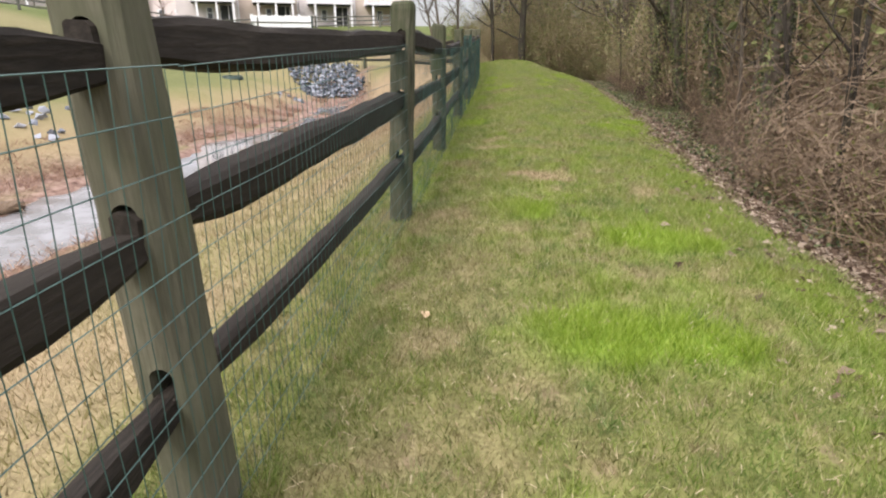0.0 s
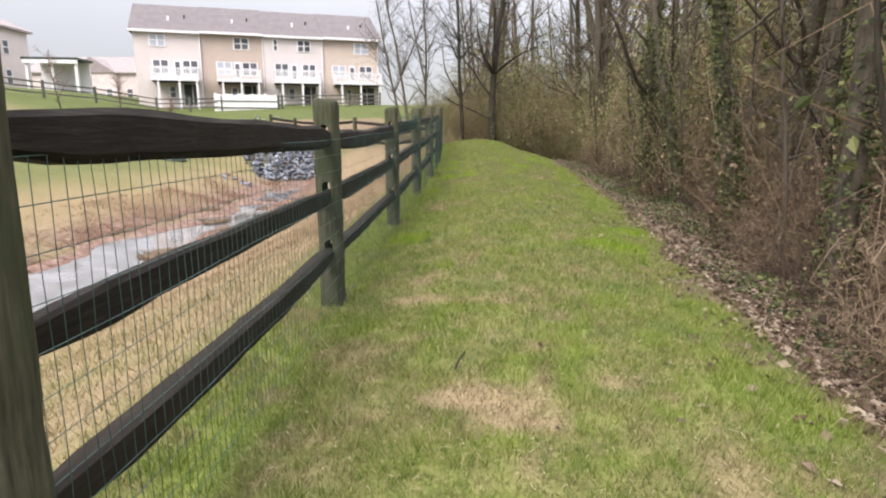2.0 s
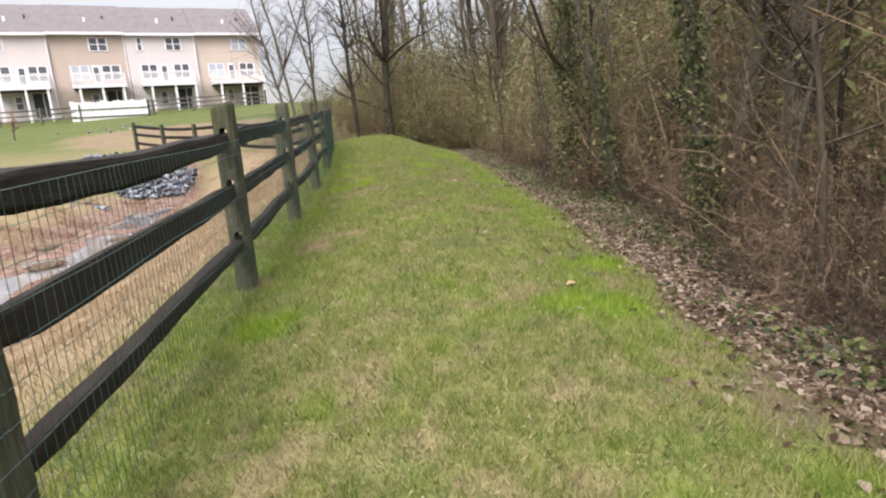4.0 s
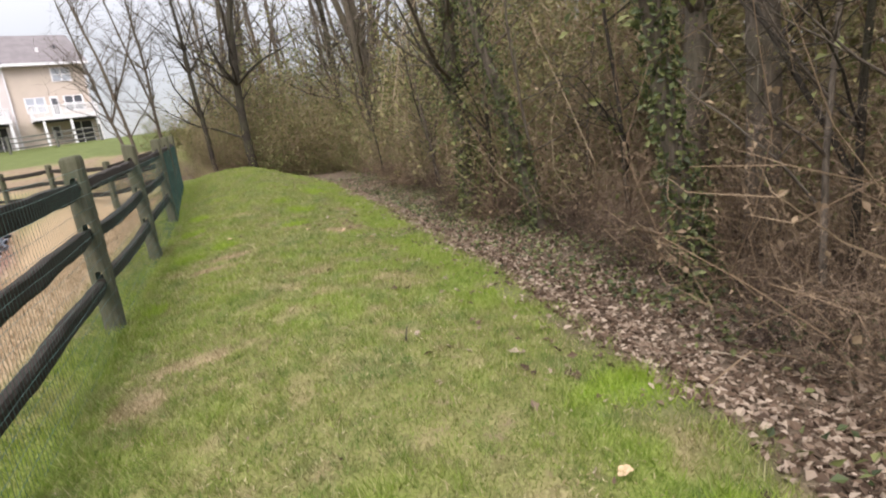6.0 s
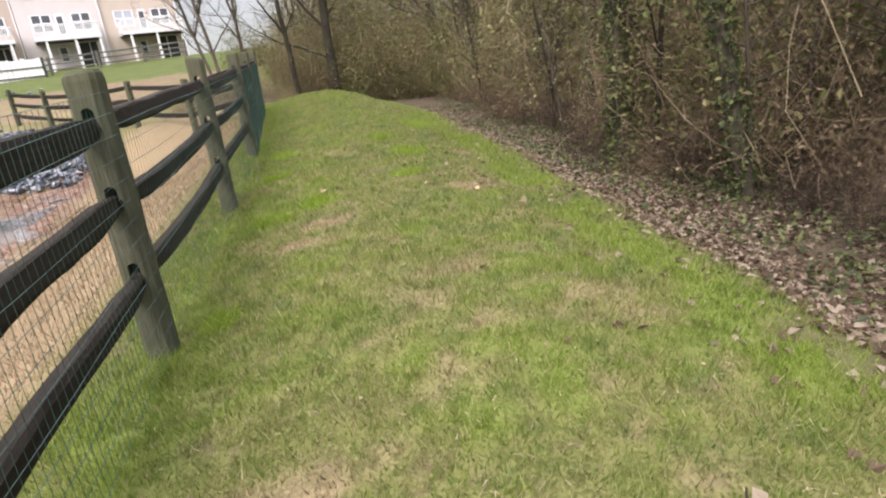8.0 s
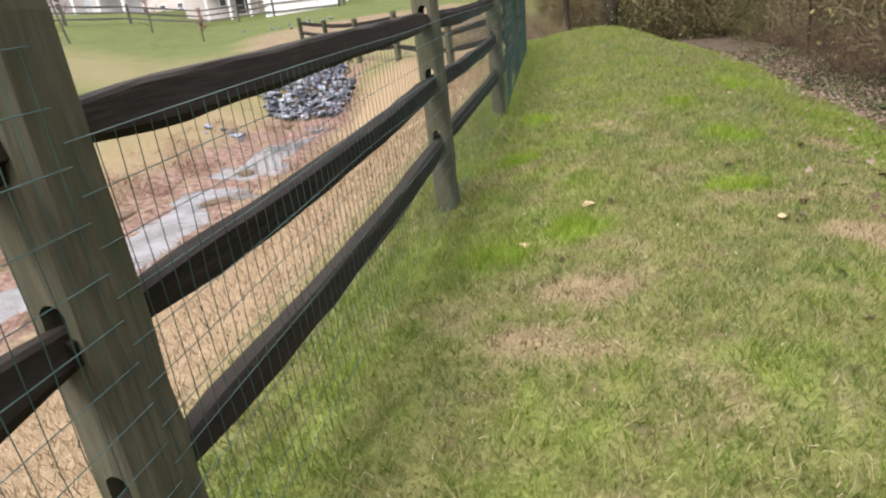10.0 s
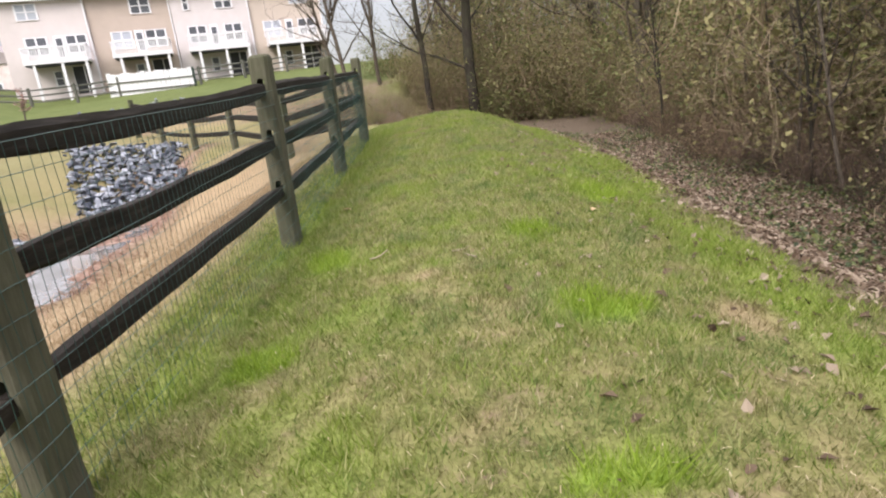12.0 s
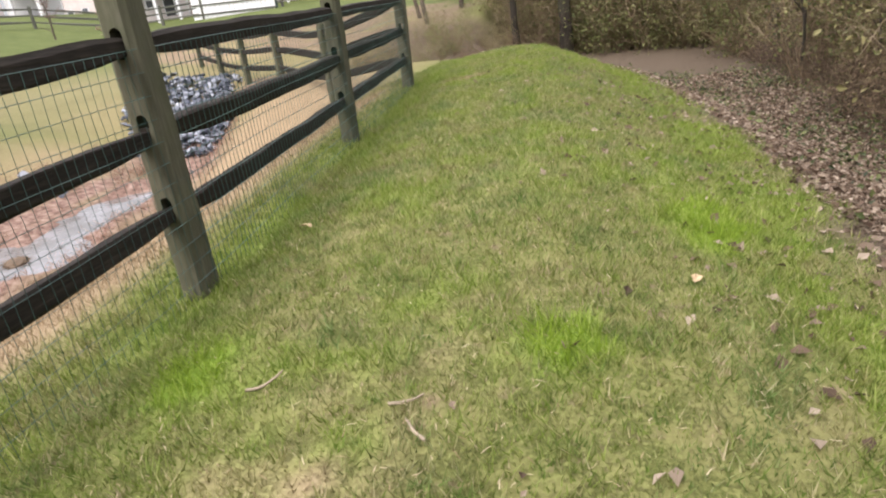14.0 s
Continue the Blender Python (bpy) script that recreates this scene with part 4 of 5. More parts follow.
def tree_parts(rng, height, radius, mat, lean=(0.0, 0.0), first=0.35, limbs=14, fork=False):
    """A bare tree: trunk, and a crown of limbs, branches and twigs."""
    t = tagged(empty("tree"), "tall bare tree with thin spreading branches", "tree")
    trunk, crown = Twigs(9), Twigs(4)
    stems = [wander(rng, (0, 0, -0.3), (lean[0], lean[1], 1), height, 14, 0.045, 0.02)]
    if fork:
        stems.append(wander(rng, stems[0][3], (rng.uniform(-0.4, 0.4), rng.uniform(-0.4, 0.4), 1), height * 0.72, 10, 0.05, 0.03))
    for si, st in enumerate(stems):
        n = len(st)
        r0 = radius if si == 0 else radius * 0.65
        radii = [r0 * (1.35 if i == 0 and si == 0 else 1) * (1 - 0.9 * (i / (n - 1)) ** 1.1) + 0.008 for i in range(n)]
        trunk.tube(st, radii)
        for _ in range(limbs if si == 0 else limbs // 2):
            u = rng.uniform(first, 0.97)
            i = int(u * (n - 1))
            base, rb = st[i], radii[i] * rng.uniform(0.25, 0.5)
            a = rng.uniform(0, 6.28)
            ln = height * rng.uniform(0.12, 0.28) * (1.25 - u * 0.6)
            limb = wander(rng, base, (math.cos(a), math.sin(a), rng.uniform(0.4, 1.3)), ln, 6, 0.13, 0.05)
            crown.tube(limb, [rb * (1 - 0.85 * k / 6) + 0.004 for k in range(7)], 5)
            for _ in range(7):
                q = rng.randint(1, 6)
                a2 = rng.uniform(0, 6.28)
                br = wander(rng, limb[q], (math.cos(a2), math.sin(a2), rng.uniform(-0.1, 1.0)), ln * rng.uniform(0.25, 0.55), 4, 0.2, 0.04)
                crown.tube(br[::2], [rb * 0.3 + 0.003, rb * 0.18 + 0.003, 0.003], 3)
                for _ in range(2):
                    a3 = rng.uniform(0, 6.28)
                    tw = wander(rng, br[rng.randint(1, 4)], (math.cos(a3), math.sin(a3), rng.uniform(0, 0.9)), ln * rng.uniform(0.1, 0.25), 2, 0.2)
                    crown.strip(tw, 0.006)
    STEMS[t.name] = np.array(stems[0])
    trunk.make("trunk", mat, t)
    crown.make("crown", mat, t)
    return t


def leaf_cloud(rng, centres, size, tilt=0.6, curl=0.25):
    """Small folded leaves, two quads each, at the centres given with their facing."""
    c = np.array([p for p, _ in centres], float)
    nrm = np.array([q for _, q in centres], float)
    k = len(c)
    g = np.random.RandomState(rng.randint(0, 99999))
    nrm = nrm + g.normal(0, tilt, (k, 3))
    nrm /= np.linalg.norm(nrm, axis=1)[:, None]
    ref = g.normal(0, 1, (k, 3))
    a = np.cross(nrm, ref)
    a /= np.linalg.norm(a, axis=1)[:, None]
    b = np.cross(nrm, a)
    s = (size[0] + (size[1] - size[0]) * g.rand(k))[:, None]
    fold = nrm * s * curl
    pts = np.stack([c - a * s, c - a * s * 0.1 + b * s * 0.62 + fold, c + a * s, c - a * s * 0.1 - b * s * 0.62 + fold], 1)
    base = (np.arange(k) * 4)[:, None]
    faces = np.concatenate([base + np.array([[0, 1, 2]]), base + np.array([[0, 2, 3]])], 1).reshape(-1, 3)
    return pts.reshape(-1, 3), faces


def ivy_on(tree, rng, height, radius, count):
    cs = []
    stem = STEMS[tree.name]
    for _ in range(count):
        z = height * rng.random() ** 1.25
        a = rng.uniform(0, 6.28)
        clump = 0.5 + 0.5 * noise.noise(Vector((a * 1.2, z * 1.6, radius * 50)))
        r = radius * (1.25 - 0.4 * z / height) + abs(rng.gauss(0, 0.035)) + (0.12 + 0.14 * max(0, 1 - z / 1.2)) * rng.random() ** 2 * clump
        ox, oy = np.interp(z, stem[:, 2], stem[:, 0]), np.interp(z, stem[:, 2], stem[:, 1])
        if rng.random() > clump * 1.7 - 0.1:
            continue
        cs.append(((math.cos(a) * r + ox, math.sin(a) * r + oy, z), (math.cos(a), math.sin(a), 0.4)))
    v, f = leaf_cloud(rng, cs, (0.015, 0.04), 0.8)
    return raw("ivy", v, f, IVY_LEAF, tree, "dark green climbing ivy")


def bush_thing(rng, name, label, height, spread, stems, mat, leaves=0, leaf_mat=None, weep=-0.10, side=14, thin=0.006, jit=0.3, leaf=(0.009, 0.027)):
    """A tangle of thin arching stems."""
    t = tagged(empty(name), label, "shrub")
    tw = Twigs(3)
    tips = []
    for _ in range(stems):
        a, r = rng.uniform(0, 6.28), spread * 0.5 * math.sqrt(rng.random())
        st = wander(rng, (math.cos(a) * r, math.sin(a) * r, -0.05), (math.cos(a) * 0.35 + rng.gauss(0, 0.25), math.sin(a) * 0.35 + rng.gauss(0, 0.25), 1), height * rng.uniform(0.5, 1.2), 6, jit, weep, spread * 0.75)
        r0 = thin * rng.uniform(0.7, 1.6)
        tw.tube(st, [r0 * (1 - 0.8 * k / 6) + 0.0012 for k in range(7)])
        for _ in range(side):
            q = rng.randint(1, 6)
            a2 = rng.uniform(0, 6.28)
            br = wander(rng, st[q], (math.cos(a2), math.sin(a2), rng.uniform(-0.4, 0.8)), min(height, 2.6) * rng.uniform(0.1, 0.3), 3, 0.4, weep * 0.8, spread * 0.85)
            tw.strip(br, 0.0022)
            tips += [(b, (0, 0, 1)) for b in br[1:]]
    tw.make("brush", mat, t, smooth=False)
    if leaves:
        cs = [tips[rng.randrange(len(tips))] for _ in range(leaves)]
        cs = [((p[0] + rng.gauss(0, 0.07), p[1] + rng.gauss(0, 0.07), p[2] + rng.gauss(0, 0.07)), q) for p, q in cs]
        v, f = leaf_cloud(rng, cs, leaf, 1.0)
        raw("leaves", v, f, leaf_mat, t, "sparse small leaves")
    return t


def at_ground(x, y, turn=0, scale=1.0, sink=0.05, tilt=0.0):
    return Matrix.LocRotScale((x, y, float(land(x, y)) - sink), Euler((tilt, 0, turn)), (scale, scale, scale))


def settle(ob, m):
    ob.matrix_basis = m
    return ob


IVIED = [(5.15, 16.6), (5.2, 14.0), (4.75, 10.5), (3.95, 7.2)]


def build_woods():
    rng = random.Random(77)
    # single trees of the wood's edge
    named = [(5.25, 16.7, 13, 0.12, (-0.11, 0), 5.5, 6000), (5.28, 14.05, 12, 0.075, (-0.20, 0.02), 3.6, 2300), (4.86, 10.5, 14, 0.085, (-0.25, 0.02), 4.5, 4600), (4.15, 7.2, 13, 0.10, (0.02, 0.01), 5.0, 2600), (6.9, 21.2, 14, 0.14, (0, 0), 3.0, 500), (5.9, 12.0, 13, 0.16, (0.03, 0), 4.5, 900)]
    for x, y, h, r, lean, ih, n in named:
        t = tree_parts(rng, h, r, BARK, lean, 0.2, 12)
        tagged(t, "bare tree wrapped in dark climbing ivy")
        ivy_on(t, rng, ih, r, n)
        settle(t, at_ground(x, y))
    for x, y, h, r, lean, mat in ((2.25, 40.2, 19, 0.24, (-0.03, 0), BARK_DARK), (0.35, 40.5, 16, 0.13, (-0.09, 0), BARK_DARK), (-3.0, 40.0, 13, 0.085, (-0.12, 0.0), BARK), (-3.7, 42, 12, 0.075, (-0.14, 0.0), BARK), (-2.2, 44, 14, 0.09, (-0.05, 0.0), BARK), (8.1, 41.0, 19, 0.22, (-0.05, 0), BARK_DARK), (7.4, 33, 16, 0.2, (-0.02, 0), BARK)):
        t = tree_parts(rng, h, r, mat, lean, 0.15, 26, r < 0.12)
        tagged(t, "tall dark-trunked bare tree past the grassy crest")
        settle(t, at_ground(x, y))
    kinds = [tree_parts(rng, rng.uniform(13, 18), rng.uniform(0.09, 0.19), BARK, (rng.uniform(-0.07, 0.07), rng.uniform(-0.05, 0.05)), 0.25, 15, k % 3 == 0) for k in range(7)]
    places = []
    for _ in range(4000):
        x, y = rng.uniform(4.8, 34), rng.uniform(-3, 62)
        if len(places) < 78 and x > float(thicket_foot(y)) + 0.8 + max(0, y - 36) * 0.12 and all((x - a) ** 2 + (y - b) ** 2 > 3.2 for a, b in places):
            places.append((x, y))
    for _ in range(26):
        places.append((rng.uniform(0.5, 10), rng.uniform(44, 68)))
    for i, (x, y) in enumerate(places):
        m = at_ground(x, y, rng.uniform(0, 6.28), rng.uniform(0.75, 1.25))
        if i < len(kinds):
            settle(kinds[i], m)
        else:
            copy_thing(kinds[i % len(kinds)], m)


build_woods()


def build_thicket():
    rng = random.Random(31)
    kinds = [bush_thing(rng, "thicket", "tangled leafless brown brush at the wood's edge", rng.uniform(1.7, 2.6), rng.uniform(1.4, 2.0), 70, TWIG, 900, (OLIVE_LEAF, CLING_LEAF, CLING_LEAF, CLING_LEAF)[k], -0.1, 15, 0.003) for k in range(4)]
    kinds += [bush_thing(rng, "thicket", "twiggy bush whose dark twig colour stands in for shade", 2.0, 1.7, 90, TWIG_SHADED, 800, CLING_LEAF, -0.08, 14, 0.004)]
    kinds += [bush_thing(rng, "thicket", "tan arching bramble canes and dead vines", rng.uniform(1.5, 2.2), 1.7, 74, VINE, 900, CLING_LEAF, -0.2, 15, 0.0026) for _ in range(2)]
    tall = [bush_thing(rng, "thicket", "tall tangle of bare saplings and hanging vines", 4.8, 2.8, 44, (HAZE_TWIG, TWIG, HAZE_TWIG)[k], 2400, (CLING_LEAF, OLIVE_LEAF, CLING_LEAF)[k], -0.02, 14, 0.0036, 0.27) for k in range(3)]
    soft = [bush_thing(rng, "thicket", "soft mounded brush with small olive-brown leaves", 2.5, 1.6, 48, (HAZE_TWIG, HAZE_TWIG, HAZE_TWIG, VINE)[k], 3600, (OLIVE_LEAF, OLIVE_LEAF, CLING_LEAF, SHRUB_LEAF)[k], -0.06, 9, 0.003, 0.26, (0.012, 0.031)) for k in range(4)]
    used = set()

    def place(pool, x, y, s):
        k = rng.randrange(len(pool))
        m = at_ground(x, y, rng.uniform(0, 6.28), s)
        if id(pool[k]) in used:
            copy_thing(pool[k], m)
        else:
            used.add(id(pool[k]))
            settle(pool[k], m)

    y = -1.5
    while y < 37:
        e = float(thicket_foot(y))
        s = rng.uniform(0.55, 0.8)
        x = e + 0.75 * s + rng.uniform(-0.25, 0.5)
        if all((x - a) ** 2 + (y - b) ** 2 > 0.45 for a, b in IVIED):
            place(kinds, x, y, s)
        place(kinds, e + rng.uniform(1.0, 1.9), y + 0.3, rng.uniform(0.75, 1.3))
        # small bushes along the foot, their dark colour giving its shade
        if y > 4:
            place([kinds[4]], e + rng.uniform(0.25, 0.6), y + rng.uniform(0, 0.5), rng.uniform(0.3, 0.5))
        if y < 17 or rng.random() < 0.3:
            s = rng.uniform(0.6, 0.85) if y < 8 else rng.uniform(0.75, 1.1)
            place(tall, e + rng.uniform(2.0, 2.9) + (0.6 if y < 8 else 0), y + 0.5, s)
        if y > 13:
            s = rng.uniform(0.8, 1.4)
            place(soft, e + 0.1 + 1.15 * s + rng.uniform(0, 0.8), y + 0.5, s)
        if rng.random() < 0.6:
            s = rng.uniform(0.85, 1.1) if y < 16 else rng.uniform(1.2, 1.7)
            place(soft, e + 1.0 + 1.3 * s + rng.uniform(0, 1), y + 0.2, s)
        if rng.random() < 0.55:
            s = rng.uniform(1.5, 1.9)
            place(soft, e + 2.0 + 1.3 * s + rng.uniform(0, 1.2), y + 0.4, s)
        y += rng.uniform(0.55, 0.75) if y < 11 else rng.uniform(0.95, 1.2)
    # fallen brush heaped at the ivied trees' feet, coloured dark to give shade
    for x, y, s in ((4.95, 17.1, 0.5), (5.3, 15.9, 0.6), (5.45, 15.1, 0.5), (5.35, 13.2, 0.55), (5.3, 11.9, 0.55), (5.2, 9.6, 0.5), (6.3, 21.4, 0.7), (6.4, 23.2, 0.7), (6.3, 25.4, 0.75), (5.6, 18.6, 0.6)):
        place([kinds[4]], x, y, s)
    # deeper in the wood, taller and denser
    for _ in range(30):
        u, v = rng.uniform(9.5, 17), rng.uniform(-2, 40)
        place(soft, u, v, rng.uniform(1.7, 2.8))
    for _ in range(40):
        u = rng.uniform(0.8, 24)
        place(soft, u, rng.uniform(44, 60), rng.uniform(1.5, 2.6))
    # low brush below the green rise past the corner post
    for k in range(20):
        place(soft + kinds[4:], rng.uniform(-4.4, 0.2), rng.uniform(33.8, 37.5), rng.uniform(0.28, 0.46))
    # the mounded brush behind the crest
    for k in range(26):
        u = 0.2 + 8.7 * k / 25
        place(soft, u + rng.uniform(-0.3, 0.3), 43.0 - 0.75 * max(0, u - 2.8) + rng.uniform(-0.5, 1.5), rng.uniform(1.05, 1.6))
    for k, (x, y2, s) in enumerate(((3.75, 5.0, 0.55), (3.85, 3.4, 0.7), (3.6, 2.2, 0.6))):
        b = bush_thing(rng, "shrub", "tan-stemmed shrub with yellow-green new leaves", 1.9, 1.6, 70, VINE, 1800, FRESH_LEAF, -0.12, 14, 0.004)
        settle(b, at_ground(x, y2, 0, s))
    for _ in range(14):
        x = rng.uniform(0.8, 10)
        place(tall if rng.random() < 0.35 else kinds, x, rng.uniform(39, 50) - 0.3 * x, rng.uniform(1.2, 1.9))
    # the evergreen by the far field's corner
    for x, y2, s in ((-1.7, 48.5, 1.7), (-0.5, 49.5, 1.8), (2.9, 42.0, 1.6), (4.6, 41.0, 1.6)):
        b = bush_thing(rng, "shrub", "rounded olive-green shrub past the fence corner", 1.9, 1.8, 60, TWIG, 6500, SHRUB_LEAF, -0.1, 12, 0.005, 0.3, (0.014, 0.034))
        settle(b, at_ground(x, y2, 0, s))


build_thicket()


def build_saplings():
    """Thin leaning saplings and hooked vines along the front of the thicket."""
    rng = random.Random(58)
    kinds = [tree_parts(rng, rng.uniform(4.5, 7), rng.uniform(0.018, 0.036), (BARK, BARK_DARK)[k % 2], (rng.uniform(-0.25, 0.1), rng.uniform(-0.2, 0.2)), 0.25, 7, k == 1) for k in range(5)]
    for i in range(22):
        y = 2.5 + 26 * (i + rng.random()) / 22
        m = at_ground(float(thicket_foot(y)) + rng.uniform(0.15, 1.5), y, rng.uniform(-0.9, 0.9), rng.uniform(0.7, 1.15))
        t = settle(kinds[i], m) if i < 5 else copy_thing(kinds[i % 5], m)
        tagged(t, "thin leaning bare sapling in the brush", "tree")


build_saplings()


BUD = leaf_material("pink_bud", (0.22, 0.11, 0.10), (0.38, 0.22, 0.20), (0.55, 0.38, 0.36))


def small_trees():
    rng = random.Random(5)
    for x, y, h in ((-24.6, 38.6, 4.2), (-25.4, 46.2, 3.3), (-42.0, 54, 4.0), (-20.5, 44, 2.2)):
        t = tree_parts(rng, h, 0.05, BARK, (0, 0), 0.25, 12)
        tagged(t, "young ornamental tree with pinkish spring buds")
        crown = next(c for c in t.children if c.name.startswith("crown"))
        tips = [v.co for v in crown.data.vertices if v.co.z > 0.35 * h]
        v, f = leaf_cloud(rng, [((p.x + rng.gauss(0, 0.03), p.y + rng.gauss(0, 0.03), p.z + rng.gauss(0, 0.03)), (0, 0, 1)) for p in (tips[rng.randrange(len(tips))] for _ in range(700))], (0.015, 0.04), 1.0)
        tagged(raw("buds", v, f, BUD, t, "small pinkish buds"), kind="stuff")
        settle(t, at_ground(x, y))


small_trees()


# ---------------- grass, leaves, litter ----------------
def blades(name, x, y, height, width, label, extra_straw=0.0):
    g = np.random.RandomState(len(x) % 9973)
    k = len(x)
    z = land(x, y)
    a = g.rand(k) * 6.283
    lean = (0.25 + 0.9 * g.rand(k)) * height
    la = g.rand(k) * 6.283
    wx, wy = np.cos(a) * width / 2, np.sin(a) * width / 2
    lx, ly = np.cos(la) * lean, np.sin(la) * lean
    pts = np.empty((k, 3, 3), "f")
    pts[:, 0] = np.stack([x - wx, y - wy, z - 0.008], 1)
    pts[:, 1] = np.stack([x + wx, y + wy, z - 0.008], 1)
    pts[:, 2] = np.stack([x + lx, y + ly, z + height], 1)
    tri = np.arange(k * 3).reshape(k, 3)
    ob = raw(name, pts.reshape(-1, 3), tri, BLADE)
    zn = zones(x, y)
    float_attributes(ob.data, {"straw": np.repeat(np.clip(zn["straw"] + extra_straw, 0, 1), 3), "lush": np.repeat(zn["lush"], 3)})
    return tagged(ob, label, "grass", kind="stuff")


def clippings(x, y, length):
    """Pale dead blades lying on top of the turf, each a bent sliver."""
    g = np.random.RandomState(17)
    k = len(x)
    a, bend = g.rand(k) * 6.283, g.normal(0, 0.5, k)
    z = land(x, y) + 0.016 + 0.012 * g.rand(k)
    d0, d1 = np.stack([np.cos(a), np.sin(a)], 1), np.stack([np.cos(a + bend), np.sin(a + bend)], 1)
    base, h = np.stack([x, y], 1), length[:, None] / 2
    mid, tip = base + d0 * h, base + d0 * h + d1 * h
    side = np.stack([-np.sin(a), np.cos(a)], 1) * 0.0016
    lift = 0.012 * g.rand(k)
    col = lambda p, zz: np.concatenate([p, zz[:, None]], 1)
    pts = np.stack([col(base - side, z), col(base + side, z), col(mid + side, z + lift), col(mid - side, z + lift), col(tip, z)], 1).reshape(-1, 3)
    b = (np.arange(k) * 5)[:, None]
    tri = np.concatenate([b + np.array([[0, 1, 2]]), b + np.array([[0, 2, 3]]), b + np.array([[3, 2, 4]])], 1).reshape(-1, 3)
    tagged(raw("grass_clippings", pts, tri, CLIPPING), "pale dry clippings strewn over the turf", "grass", kind="stuff")


CLIPPING = leaf_material("grass_clipping", (0.22, 0.15, 0.085), (0.36, 0.275, 0.165), (0.55, 0.46, 0.32), 0.8)


def build_reeds():
    """Dead red-brown sedge standing along both edges of the water."""
    g = np.random.RandomState(23)
    n = 60000
    y = -4 + 33 * g.rand(n)
    far = g.rand(n) < 0.75
    x = np.where(far, far_bank(y) - 0.2 - 2.2 * g.rand(n) ** 1.4, near_bank(y) + 0.35 * g.normal(0, 1, n))
    keep = vnoise(x, y, 0.9, 45) + 0.25 * (g.rand(n) - 0.5) > 0.5
    x, y = x[keep], y[keep]
    k = len(x)
    z = np.maximum(land(x, y), WATER_Z) - 0.01
    a, la = g.rand(k) * 6.283, g.rand(k) * 6.283
    h = 0.05 + 0.15 * g.rand(k)
    w = 0.004 + 0.004 * g.rand(k)
    pts = np.stack([np.stack([x - np.cos(a) * w, y - np.sin(a) * w, z], 1), np.stack([x + np.cos(a) * w, y + np.sin(a) * w, z], 1), np.stack([x + np.cos(la) * h, y + np.sin(la) * h, z + h * 0.8], 1)], 1)
    tagged(raw("dead_sedge", pts.reshape(-1, 3), np.arange(k * 3).reshape(k, 3), SEDGE), "flattened red-brown dead sedge along the muddy water", "grass", kind="stuff")


SEDGE = leaf_material("dead_sedge", (0.10, 0.05, 0.035), (0.23, 0.135, 0.095), (0.42, 0.29, 0.205), 0.85)
build_reeds()


def build_grass():
    g = np.random.RandomState(3)
    n = 720000
    y = -1.0 + 29.0 * g.rand(n) ** 1.15
    e = grass_edge(y)
    x = -0.4 + (e + 0.8) * g.rand(n)
    zn = zones(x, y)
    keep = (g.rand(n) > 1.05 * zn["litter"]) & (g.rand(n) > 0.35 * zn["straw"])
    x, y = x[keep], y[keep]
    zn = {k: v[keep] for k, v in zn.items()}
    near = np.exp(-((x + 0.02) / 0.22) ** 2)
    h = (0.014 + 0.036 * g.rand(len(x))) * (1 + 0.9 * zn["lush"] + 0.6 * near * g.rand(len(x)) - 0.3 * zn["straw"]) * (0.7 + 0.6 * vnoise(x, y, 1.8, 41)) * (0.35 + 1.6 * vnoise(x, y, 12, 42, 2) ** 1.5)
    w = 0.003 + 0.0038 * g.rand(len(x))
    w = w * np.interp(y, [2, 20], [1.0, 1.5])
    blades("grass", x, y, h, w, "short patchy spring grass, part green and part dry")
    n = 15000
    y = -0.5 + 24 * g.rand(n) ** 1.1
    x = 0.1 + (grass_edge(y) - 0.1) * g.rand(n)
    keep = vnoise(x, y, 4.5, 44) + 0.5 * g.rand(n) > 0.72
    x, y = x[keep], y[keep]
    clippings(x, y, 0.015 + 0.035 * g.rand(len(x)))
    n = 90000
    y = -1 + 27 * g.rand(n)
    x = -0.4 - (-near_bank(y) - 0.7) * g.rand(n) ** 1.2
    blades("dry_grass", x, y, 0.03 + 0.05 * g.rand(n), 0.004 + 0.005 * g.rand(n), "flattened straw-coloured dry grass on the bank")


build_grass()


